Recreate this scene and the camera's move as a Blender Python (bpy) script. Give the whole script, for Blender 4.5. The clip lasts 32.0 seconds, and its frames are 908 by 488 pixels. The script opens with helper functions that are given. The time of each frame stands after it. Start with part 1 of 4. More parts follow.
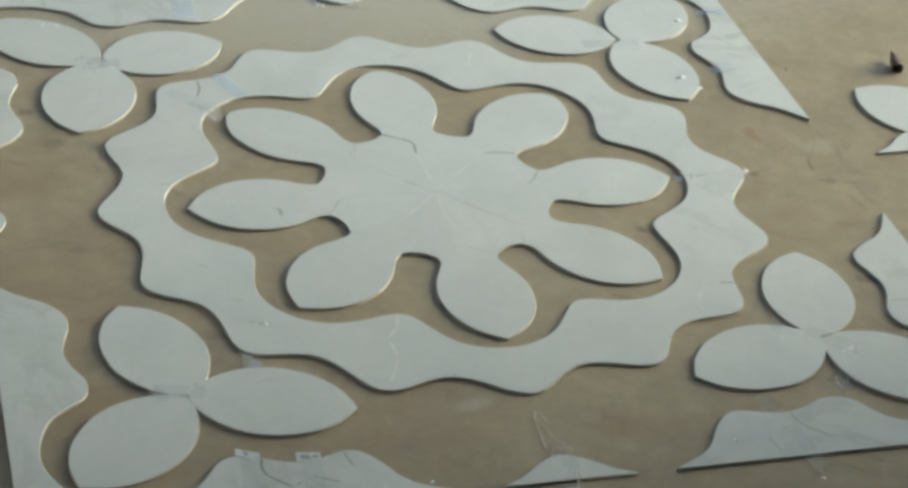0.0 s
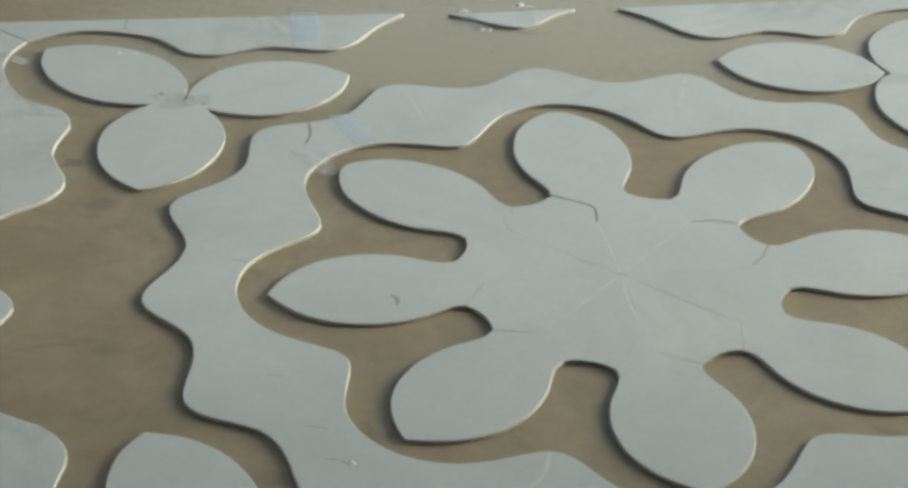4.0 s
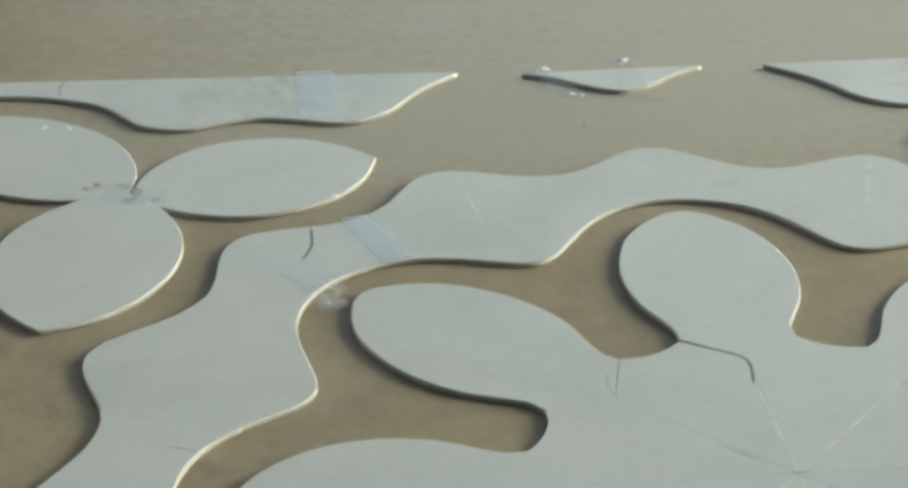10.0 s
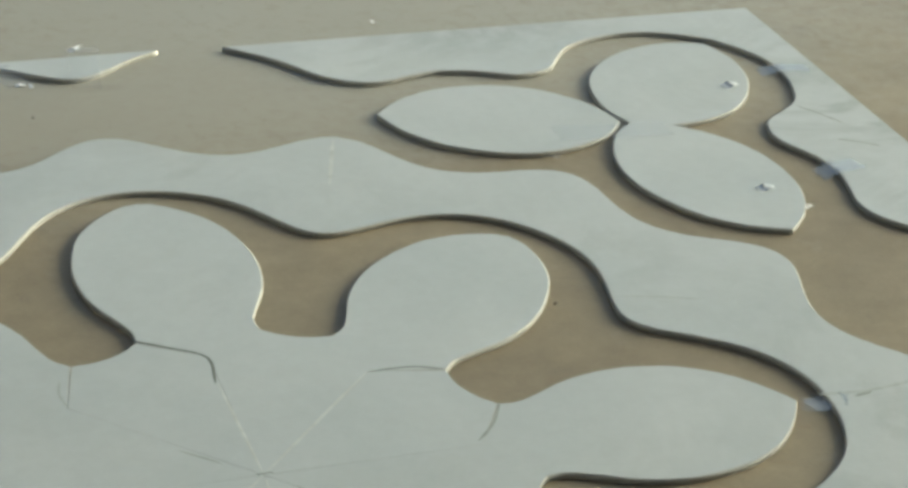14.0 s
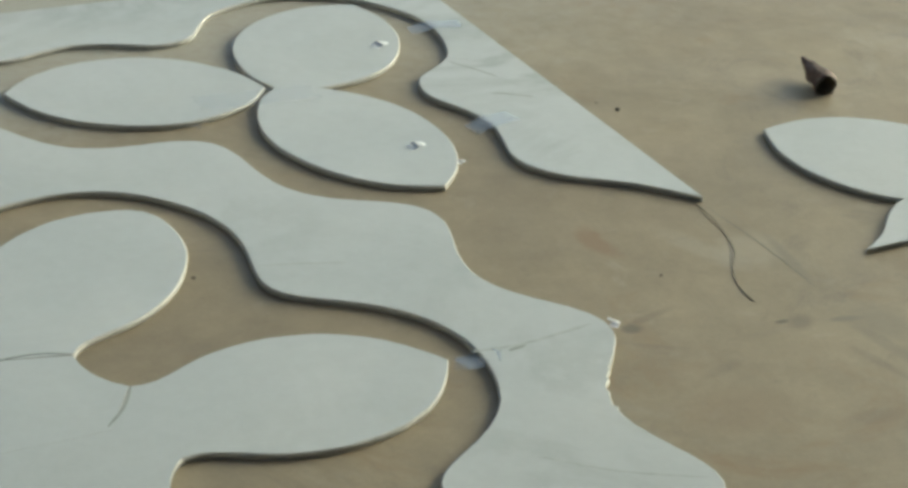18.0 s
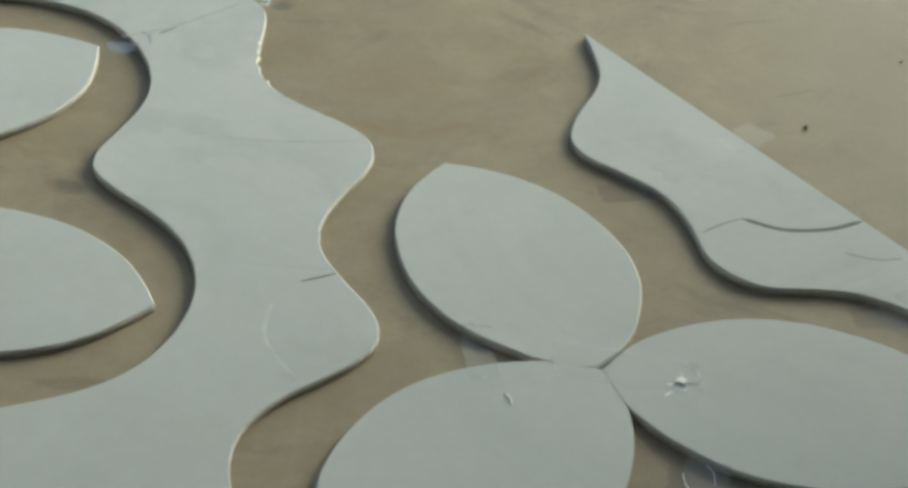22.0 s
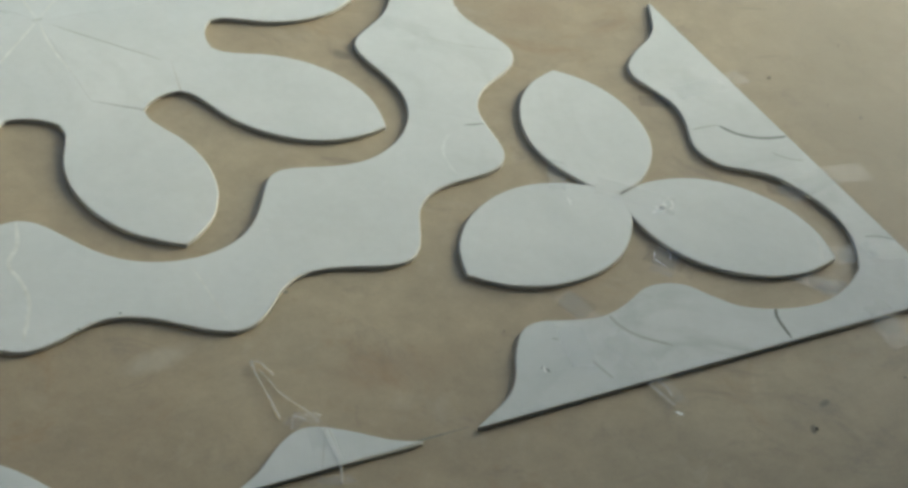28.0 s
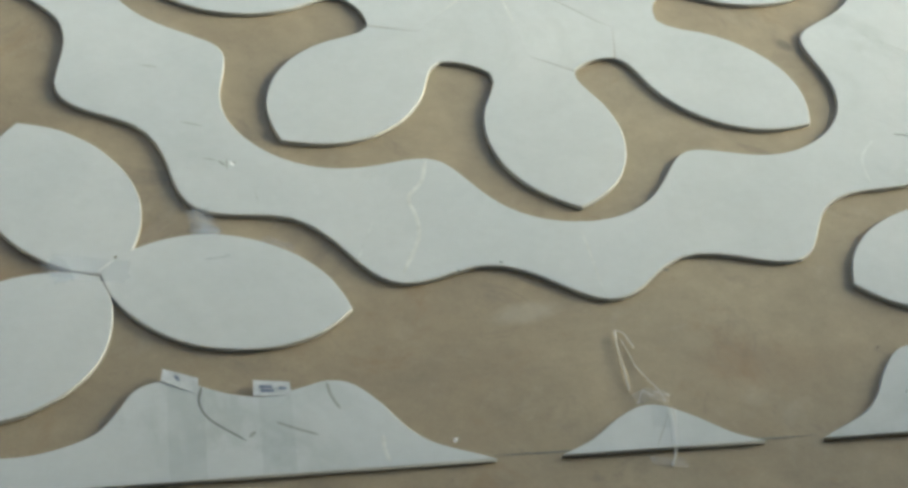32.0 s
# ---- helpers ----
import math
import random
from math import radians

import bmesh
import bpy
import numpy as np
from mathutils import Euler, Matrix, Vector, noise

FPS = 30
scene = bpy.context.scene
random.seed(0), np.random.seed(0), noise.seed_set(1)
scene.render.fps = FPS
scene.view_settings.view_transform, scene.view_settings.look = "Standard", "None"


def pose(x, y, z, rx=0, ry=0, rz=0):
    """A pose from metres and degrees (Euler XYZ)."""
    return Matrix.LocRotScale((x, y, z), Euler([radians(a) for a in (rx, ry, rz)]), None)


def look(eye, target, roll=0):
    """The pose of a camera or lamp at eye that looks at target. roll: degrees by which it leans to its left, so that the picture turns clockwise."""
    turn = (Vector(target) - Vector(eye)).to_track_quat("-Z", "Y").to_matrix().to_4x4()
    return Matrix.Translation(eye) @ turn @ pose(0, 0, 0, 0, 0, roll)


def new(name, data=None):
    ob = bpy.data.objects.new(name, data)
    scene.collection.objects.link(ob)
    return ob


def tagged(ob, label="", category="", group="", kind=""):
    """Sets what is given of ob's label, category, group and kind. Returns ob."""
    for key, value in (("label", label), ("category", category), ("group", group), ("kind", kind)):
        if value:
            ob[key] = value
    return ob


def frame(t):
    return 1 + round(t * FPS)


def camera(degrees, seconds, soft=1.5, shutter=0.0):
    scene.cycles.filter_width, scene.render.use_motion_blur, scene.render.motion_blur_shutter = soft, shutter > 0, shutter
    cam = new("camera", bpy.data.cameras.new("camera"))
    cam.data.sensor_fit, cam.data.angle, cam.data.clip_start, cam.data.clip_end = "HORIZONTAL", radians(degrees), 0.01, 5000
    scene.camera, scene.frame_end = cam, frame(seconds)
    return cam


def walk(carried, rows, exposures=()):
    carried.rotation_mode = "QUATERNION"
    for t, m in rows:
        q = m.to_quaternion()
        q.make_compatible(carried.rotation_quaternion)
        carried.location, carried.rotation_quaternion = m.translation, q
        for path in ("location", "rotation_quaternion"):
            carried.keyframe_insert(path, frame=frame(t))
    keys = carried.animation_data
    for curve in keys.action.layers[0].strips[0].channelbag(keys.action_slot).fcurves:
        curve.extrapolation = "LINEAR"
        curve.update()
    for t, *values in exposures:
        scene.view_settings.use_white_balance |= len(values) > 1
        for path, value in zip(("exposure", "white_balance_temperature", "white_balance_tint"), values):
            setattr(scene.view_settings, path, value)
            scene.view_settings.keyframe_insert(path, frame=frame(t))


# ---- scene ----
CLIP_SECONDS = 32.0
cam = camera(25, CLIP_SECONDS, soft=3.4)
walk(cam, [
    (0.0, pose(-1.4316, -4.3990, 2.8666, 56.724, -5.299, -15.322)),
    (0.5, pose(-1.4315, -4.4127, 2.8654, 56.925, -5.148, -15.216)),
    (1.0, pose(-1.3542, -4.4973, 2.8729, 57.458, -4.095, -13.712)),
    (1.5, pose(-1.3643, -4.2236, 2.7097, 57.762, -4.495, -15.768)),
    (2.0, pose(-1.2214, -3.8459, 2.4857, 57.465, -4.148, -15.597)),
    (2.5, pose(-1.1745, -3.7961, 2.4480, 57.576, -4.187, -14.276)),
    (3.0, pose(-1.0458, -3.7059, 2.3564, 58.409, -2.917, -11.835)),
    (3.5, pose(-0.9297, -3.3981, 2.1662, 58.723, -2.207, -10.180)),
    (4.0, pose(-0.8459, -3.1775, 2.0274, 59.001, -1.679, -8.387)),
    (4.5, pose(-0.8123, -3.0186, 1.9303, 59.283, -1.936, -7.369)),
    (5.0, pose(-0.7671, -2.7871, 1.8031, 59.262, -1.725, -6.638)),
    (5.5, pose(-0.7233, -2.5252, 1.6686, 58.887, -1.366, -6.663)),
    (6.0, pose(-0.6839, -2.3051, 1.5547, 58.626, -0.930, -6.742)),
    (6.5, pose(-0.6562, -2.1731, 1.4860, 58.922, -0.472, -6.154)),
    (7.0, pose(-0.6314, -1.9980, 1.3911, 58.722, -0.210, -6.100)),
    (7.5, pose(-0.6268, -2.0157, 1.4100, 60.296, 0.455, -4.079)),
    (8.0, pose(-0.6230, -1.9151, 1.3576, 61.538, 0.560, -2.498)),
    (8.5, pose(-0.6165, -1.9181, 1.3598, 62.132, 0.599, -1.905)),
    (9.0, pose(-0.6165, -1.9120, 1.3601, 62.410, 0.607, -2.036)),
    (9.5, pose(-0.6240, -1.9071, 1.3528, 61.707, -0.156, -4.002)),
    (10.0, pose(-0.6261, -1.9019, 1.3522, 61.872, -0.547, -6.366)),
    (10.5, pose(-0.6216, -1.9032, 1.3520, 61.720, -1.278, -7.775)),
    (11.0, pose(-0.6024, -1.9020, 1.3526, 61.387, -1.689, -10.479)),
    (11.5, pose(-0.6045, -1.9086, 1.3648, 61.154, -2.353, -12.403)),
    (12.0, pose(-0.5721, -1.8022, 1.3026, 61.348, -2.919, -13.242)),
    (12.5, pose(-0.5677, -1.8070, 1.3070, 61.369, -3.267, -14.665)),
    (13.0, pose(-0.5465, -1.7996, 1.2932, 61.929, -3.604, -16.655)),
    (13.5, pose(-0.5386, -1.7947, 1.2911, 61.991, -4.020, -18.161)),
    (14.0, pose(-0.5269, -1.7973, 1.2977, 62.076, -4.181, -19.866)),
    (14.5, pose(-0.5146, -1.8014, 1.2998, 62.106, -4.256, -21.431)),
    (15.0, pose(-0.4922, -1.7904, 1.2888, 62.413, -4.229, -22.500)),
    (15.5, pose(-0.4572, -1.7624, 1.2593, 62.941, -4.044, -22.886)),
    (16.0, pose(-0.4230, -1.7356, 1.2286, 63.367, -3.906, -23.224)),
    (16.5, pose(-0.4027, -1.7285, 1.2130, 63.389, -4.028, -24.148)),
    (17.0, pose(-0.3970, -1.7378, 1.2083, 63.086, -4.443, -25.290)),
    (17.5, pose(-0.3846, -1.7461, 1.2074, 62.850, -4.669, -27.123)),
    (18.0, pose(-0.3767, -1.7470, 1.2039, 62.679, -4.324, -28.412)),
    (18.5, pose(-0.3625, -1.7491, 1.2054, 62.826, -3.677, -29.658)),
    (19.0, pose(-0.3495, -1.7627, 1.1979, 62.445, -3.623, -31.148)),
    (19.5, pose(-0.3280, -1.7709, 1.1988, 62.312, -3.885, -33.459)),
    (20.0, pose(-0.3211, -1.7736, 1.1976, 62.456, -4.190, -34.771)),
    (20.5, pose(-0.3239, -1.7794, 1.1928, 61.737, -4.386, -35.171)),
    (21.0, pose(-0.3219, -1.7940, 1.1876, 60.490, -4.546, -35.589)),
    (21.5, pose(-0.3231, -1.8412, 1.1690, 58.806, -5.363, -37.073)),
    (22.0, pose(-0.3289, -1.8571, 1.1907, 55.515, -4.929, -36.612)),
    (22.5, pose(-0.3163, -1.8597, 1.1912, 56.186, -5.034, -36.919)),
    (23.0, pose(-0.4111, -1.9869, 1.2833, 56.173, -5.141, -37.469)),
    (23.5, pose(-0.4679, -2.0494, 1.3373, 55.297, -5.415, -37.879)),
    (24.0, pose(-0.4692, -2.0538, 1.3303, 53.827, -5.436, -37.702)),
    (24.5, pose(-0.5234, -2.1029, 1.3802, 53.318, -6.360, -36.598)),
    (25.0, pose(-0.5902, -2.1773, 1.4433, 52.769, -6.916, -36.265)),
    (25.5, pose(-0.7193, -2.3224, 1.5667, 52.886, -7.611, -36.261)),
    (26.0, pose(-0.8737, -2.4946, 1.7135, 53.109, -8.307, -36.008)),
    (26.5, pose(-0.9905, -2.6306, 1.8311, 52.903, -8.865, -34.965)),
    (27.0, pose(-1.0758, -2.7360, 1.9215, 52.666, -9.232, -33.493)),
    (27.5, pose(-1.1317, -2.8227, 2.0051, 51.703, -9.782, -31.603)),
    (28.0, pose(-1.2067, -2.9254, 2.0951, 51.420, -9.799, -29.720)),
    (28.5, pose(-1.1687, -2.9537, 2.1013, 51.215, -9.522, -26.241)),
    (29.0, pose(-1.2291, -3.0575, 2.1738, 51.324, -9.514, -24.954)),
    (29.5, pose(-1.1861, -3.0498, 2.1773, 50.360, -9.378, -22.466)),
    (30.0, pose(-1.1336, -3.0432, 2.1854, 49.397, -9.109, -20.047)),
    (30.5, pose(-1.1058, -3.0128, 2.1928, 48.080, -9.102, -17.673)),
    (31.0, pose(-1.0266, -2.9640, 2.1347, 47.654, -8.016, -15.153)),
    (31.5, pose(-0.9991, -2.9610, 2.1333, 47.280, -7.904, -13.222)),
    (32.0, pose(-0.9949, -3.0331, 2.1738, 47.722, -7.376, -11.740)),
], exposures=[(0.0, 1.01, 6470, -7.0), (3.0, 0.87, 6450, -7.0), (4.0, 0.77, 6450, -7.0), (7.0, 0.71, 6510, -8.3), (8.0, 0.88, 6480, -8.3), (9.0, 0.95, 6450, -8.3), (11.0, 0.70, 6470, -8.3), (13.0, 0.74, 6530, -8.3), (15.0, 0.75, 6500, -8.3), (18.0, 0.73, 6450, -8.3), (20.0, 0.68, 6440, -8.3), (22.0, 0.79, 6420, -9.6), (23.0, 0.90, 6440, -8.8), (24.0, 0.92, 6440, -8.3), (27.0, 1.08, 6450, -6.5), (29.0, 1.26, 6450, -6.0), (32.0, 1.41, 6430, -6.0)])

# ---- daylight: a wide soft light from the side the blockers leave open, and the sky ----
SUN_AZ, SUN_EL = radians(7), radians(18)
world = bpy.data.worlds.new("daylight")
scene.world = world
world.use_nodes = True
wn = world.node_tree.nodes
sky = wn.new("ShaderNodeTexSky")
sky.sky_type, sky.sun_disc = "NISHITA", False
sky.sun_elevation, sky.sun_rotation = SUN_EL, radians(90) - SUN_AZ
sky.dust_density = 4.0
sky.air_density = 0.6
wn["Background"].inputs["Strength"].default_value = 0.15
world.node_tree.links.new(sky.outputs["Color"], wn["Background"].inputs["Color"])
sun = new("sun", bpy.data.lights.new("sun", "SUN"))
sun.data.energy, sun.data.angle = 1.957, radians(28)
sun.data.color = (1.0, 0.96, 0.90)
to_sun = Vector((math.cos(SUN_AZ) * math.cos(SUN_EL), math.sin(SUN_AZ) * math.cos(SUN_EL), math.sin(SUN_EL)))
sun.matrix_world = look(to_sun * 20, (0, 0, 0))

# ---- materials ----
U = 0.66            # metres from the flower's centre to a petal's tip
TH = 0.0120 * U      # thickness of the stone slabs


class Nodes:
    """A small node-building helper for one material."""

    def __init__(self, name, rough=0.5, metal=0.0, shine=0.5):
        self.mat = bpy.data.materials.new(name)
        self.mat.use_nodes = True
        self.tree = self.mat.node_tree
        self.bsdf = self.tree.nodes["Principled BSDF"]
        self.bsdf.inputs["Roughness"].default_value = rough
        self.bsdf.inputs["Metallic"].default_value = metal
        self.bsdf.inputs["Specular IOR Level"].default_value = shine
        self.coord = self.add("ShaderNodeTexCoord")
        self.geo = self.add("ShaderNodeNewGeometry")

    def add(self, kind):
        return self.tree.nodes.new(kind)

    def link(self, a, b):
        self.tree.links.new(a, b)

    def noise(self, scale, detail=6.0, rough=0.55, distort=0.0, warp=None):
        n = self.add("ShaderNodeTexNoise")
        n.inputs["Scale"].default_value, n.inputs["Detail"].default_value = scale, detail
        n.inputs["Roughness"].default_value, n.inputs["Distortion"].default_value = rough, distort
        self.link(warp or self.geo.outputs["Position"], n.inputs["Vector"])
        return n.outputs["Fac"]

    def ramp(self, fac, stops):
        r = self.add("ShaderNodeValToRGB")
        while len(r.color_ramp.elements) < len(stops):
            r.color_ramp.elements.new(0.5)
        for e, (p, c) in zip(r.color_ramp.elements, stops):
            e.position, e.color = p, (*(c if isinstance(c, tuple) else (c, c, c)), 1)
        self.link(fac, r.inputs["Fac"])
        return r.outputs["Color"]

    def mix(self, fac, a, b, how="MIX"):
        m = self.add("ShaderNodeMix")
        m.data_type, m.blend_type = "RGBA", how
        for value, socket in ((fac, m.inputs[0]), (a, m.inputs[6]), (b, m.inputs[7])):
            if isinstance(value, (int, float)):
                socket.default_value = value
            elif isinstance(value, tuple):
                socket.default_value = (*value, 1)
            else:
                self.link(value, socket)
        return m.outputs[2]

    def bump(self, height, strength, distance):
        b = self.add("ShaderNodeBump")
        b.inputs["Strength"].default_value, b.inputs["Distance"].default_value = strength, distance
        self.link(height, b.inputs["Height"])
        self.link(b.outputs["Normal"], self.bsdf.inputs["Normal"])

    def done(self, colour, rough=None):
        if isinstance(colour, tuple):
            self.bsdf.inputs["Base Color"].default_value = (*colour, 1)
        else:
            self.link(colour, self.bsdf.inputs["Base Color"])
        if rough is not None:
            self.link(rough, self.bsdf.inputs["Roughness"])
        return self.mat


def marble(name, veins):
    n = Nodes(name, 0.5, shine=0.24)
    cloud = n.ramp(n.noise(3.2, 5, 0.6, 0.6), [(0.3, (0.450, 0.482, 0.490)), (0.7, (0.516, 0.540, 0.546))])
    vein_field = n.noise(2.1, 9, 0.62, 1.6)
    vein = n.ramp(vein_field, [(0.43, 0.0), (0.495, 1.0), (0.505, 1.0), (0.585, 0.0)])
    patch = n.ramp(n.noise(1.9, 3), [(0.44, 0.0), (0.64, 1.0)])
    drawn = n.mix(veins, (0.0, 0.0, 0.0), n.mix(1.0, vein, patch, "MULTIPLY"))
    veined = n.mix(drawn, cloud, (0.285, 0.315, 0.305))
    warm = n.ramp(n.noise(0.9, 4), [(0.45, 0.0), (0.75, 0.35)])
    tone = n.mix(warm, veined, (0.52, 0.525, 0.50))
    info = n.add("ShaderNodeObjectInfo")
    piece = n.ramp(info.outputs["Random"], [(0.0, 0.98), (1.0, 1.015)])
    tone = n.mix(1.0, tone, piece, "MULTIPLY")
    dust = n.ramp(n.noise(60, 4, 0.7), [(0.35, 0.97), (0.75, 1.03)])
    tone = n.mix(1.0, tone, dust, "MULTIPLY")
    n.bump(n.noise(180, 3), 0.06, 0.002)
    return n.done(tone, n.ramp(n.noise(7, 4), [(0.3, 0.46), (0.7, 0.6)]))


def sawn_edge():
    n = Nodes("sawn marble edge", 0.8)
    tone = n.ramp(n.noise(90, 4), [(0.3, (0.41, 0.405, 0.380)), (0.7, (0.49, 0.485, 0.458))])
    n.bump(n.noise(220, 3), 0.25, 0.002)
    return n.done(tone)


PALE, RUST, DARK, GREY = (0.38, 0.34, 0.27), (0.235, 0.165, 0.10), (0.12, 0.10, 0.075), (0.195, 0.168, 0.125)
FLOOR_STAINS_AND_LIGHT = [
    (1.778, 0.176, 0.075, 0.055, 40, PALE, 0.24), (1.689, 0.214, 0.03, 0.10, 20, PALE, 0.22), (1.505, 0.300, 0.022, 0.055, 10, RUST, 0.8), (1.520, 0.340, 0.012, 0.012, 0, RUST, 0.9),
    (1.434, 0.017, 0.06, 0.009, 14, DARK, 0.28), (1.384, -0.009, 0.02, 0.014, 0, DARK, 0.6), (1.667, -0.087, 0.014, 0.006, 0, DARK, 0.8), (1.791, -0.122, 0.035, 0.010, -10, GREY, 0.8),
    (1.802, -0.232, 0.016, 0.10, 8, GREY, 0.45), (1.850, -0.161, 0.05, 0.06, 8, GREY, 0.45), (2.135, -0.472, 0.05, 0.006, -20, DARK, 0.3), (2.025, -0.712, 0.045, 0.005, -10, DARK, 0.25),
    (2.070, 0.001, 0.05, 0.035, 20, RUST, 0.35), (0.757, -0.357, 0.018, 0.030, 30, DARK, 0.55), (1.407, -0.318, 0.10, 0.06, 0, RUST, 0.25), (-1.461, 0.564, 0.05, 0.038, 15, DARK, 0.4),
    (-1.696, 0.290, 0.22, 0.16, 0, RUST, 0.3), (-0.227, -1.351, 0.08, 0.03, 10, PALE, 0.4), (0.304, -1.557, 0.16, 0.06, 0, RUST, 0.2), (2.111, -1.058, 0.012, 0.006, 40, DARK, 0.7),
    (1.228, -2.012, 0.016, 0.008, 20, DARK, 0.7), (1.143, -2.077, 0.014, 0.007, 60, DARK, 0.8), (2.576, 0.576, 0.12, 0.06, 20, RUST, 0.25), (2.321, 0.274, 0.10, 0.05, 60, GREY, 0.3),
    (1.835, 0.12, 0.012, 0.09, -10, GREY, 0.5), (1.70, -0.10, 0.03, 0.02, 30, DARK, 0.35), (1.46, -0.19, 0.05, 0.012, 15, DARK, 0.2), (1.745, -0.27, 0.012, 0.06, 12, DARK, 0.25), (1.62, -0.42, 0.05, 0.02, 0, DARK, 0.18), (1.50, 0.33, 0.05, 0.02, 70, RUST, 0.5),
    # first: grime that also dims the east; next two: painted northern sheen
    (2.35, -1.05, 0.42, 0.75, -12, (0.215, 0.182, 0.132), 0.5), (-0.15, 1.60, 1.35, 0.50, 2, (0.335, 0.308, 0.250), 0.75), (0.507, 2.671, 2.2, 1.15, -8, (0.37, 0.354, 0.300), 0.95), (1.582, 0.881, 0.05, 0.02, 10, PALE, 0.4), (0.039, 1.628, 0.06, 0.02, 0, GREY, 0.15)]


def floor_material():
    n = Nodes("smooth brown cement floor", 0.6, shine=0.4)
    base = n.ramp(n.noise(0.9, 8, 0.6, 0.4), [(0.28, (0.234, 0.187, 0.122)), (0.5, (0.276, 0.226, 0.151)), (0.75, (0.315, 0.268, 0.185))])
    blotch = n.ramp(n.noise(5.5, 5, 0.6, 0.6), [(0.3, 0.87), (0.7, 1.10)])
    tone = n.mix(1.0, base, blotch, "MULTIPLY")
    fine = n.ramp(n.noise(19, 7, 0.72), [(0.3, 0.87), (0.7, 1.10)])
    tone = n.mix(1.0, tone, fine, "MULTIPLY")
    grain = n.ramp(n.noise(160, 3, 0.7), [(0.3, 0.95), (0.7, 1.05)])
    tone = n.mix(1.0, tone, grain, "MULTIPLY")
    rust = n.ramp(n.noise(3.1, 7, 0.72, 1.2), [(0.57, 0.0), (0.69, 0.68)])
    tone = n.mix(rust, tone, (0.235, 0.163, 0.090))
    stain = n.ramp(n.noise(4.4, 7, 0.74, 1.6), [(0.56, 0.0), (0.70, 0.62)])
    tone = n.mix(stain, tone, (0.165, 0.138, 0.105))
    pale = n.ramp(n.noise(3.7, 8, 0.72, 0.8), [(0.57, 0.0), (0.78, 0.5)])
    tone = n.mix(pale, tone, (0.37, 0.335, 0.275))
    speck = n.ramp(n.noise(75, 4, 0.6), [(0.67, 0.0), (0.75, 0.35)])
    tone = n.mix(speck, tone, (0.13, 0.105, 0.08))
    dusty = n.ramp(n.noise(13, 6, 0.75, 1.0), [(0.60, 0.0), (0.74, 0.45)])
    tone = n.mix(dusty, tone, (0.36, 0.315, 0.245))
    # trowel and drag scuffs: noise drawn out along one way
    turn = n.add("ShaderNodeMapping")
    turn.inputs["Rotation"].default_value = (0, 0, 0.6)
    turn.inputs["Scale"].default_value = (0.35, 5.5, 1.0)
    n.link(n.geo.outputs["Position"], turn.inputs["Vector"])
    scuff = n.ramp(n.noise(5.0, 6, 0.7, 0.3, turn.outputs["Vector"]), [(0.60, 0.0), (0.72, 0.35)])
    tone = n.mix(scuff, tone, (0.20, 0.165, 0.125))
    # single stains and painted light: centre, half sizes and turn in metres and degrees, colour, strength
    ragged = n.noise(38, 6, 0.75, 0.5)
    for x, y, a, b, deg, colour, most in FLOOR_STAINS_AND_LIGHT:
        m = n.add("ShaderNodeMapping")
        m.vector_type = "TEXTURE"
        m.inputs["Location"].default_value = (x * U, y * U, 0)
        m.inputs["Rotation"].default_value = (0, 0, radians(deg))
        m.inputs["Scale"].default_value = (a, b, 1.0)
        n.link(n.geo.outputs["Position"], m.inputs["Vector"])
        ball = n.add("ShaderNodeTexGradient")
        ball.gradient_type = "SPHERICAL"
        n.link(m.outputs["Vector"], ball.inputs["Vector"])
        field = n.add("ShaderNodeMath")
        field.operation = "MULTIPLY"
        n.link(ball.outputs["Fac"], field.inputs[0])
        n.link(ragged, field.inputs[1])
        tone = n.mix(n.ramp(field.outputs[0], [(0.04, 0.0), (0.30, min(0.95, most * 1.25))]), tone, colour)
    n.bump(n.noise(35, 6, 0.6), 0.06, 0.004)
    return n.done(tone, n.ramp(n.noise(5, 5), [(0.3, 0.46), (0.75, 0.6)]))


def clear_tape(name, shine, haze, tint=(1.0, 1.0, 1.0), colour=(0.80, 0.86, 0.94), ruffle=0.35):
    n = Nodes(name, 0.2)
    n.bsdf.inputs["Specular IOR Level"].default_value = 0.5
    n.bump(n.noise(55, 4, 0.6, 0.8), ruffle, 0.004)
    n.done(colour)
    clear = n.add("ShaderNodeBsdfTransparent")
    clear.inputs["Color"].default_value = (*tint, 1)
    gloss = n.add("ShaderNodeBsdfGlossy")
    gloss.inputs["Roughness"].default_value = 0.34
    bump = n.tree.nodes["Bump"]
    n.link(bump.outputs["Normal"], gloss.inputs["Normal"])
    film = n.add("ShaderNodeMixShader")
    film.inputs[0].default_value = shine
    n.link(clear.outputs[0], film.inputs[1])
    n.link(gloss.outputs[0], film.inputs[2])
    milky = n.add("ShaderNodeMixShader")
    milky.inputs[0].default_value = haze
    n.link(film.outputs[0], milky.inputs[1])
    n.link(n.bsdf.outputs[0], milky.inputs[2])
    n.link(milky.outputs[0], n.tree.nodes["Material Output"].inputs["Surface"])
    return n.mat


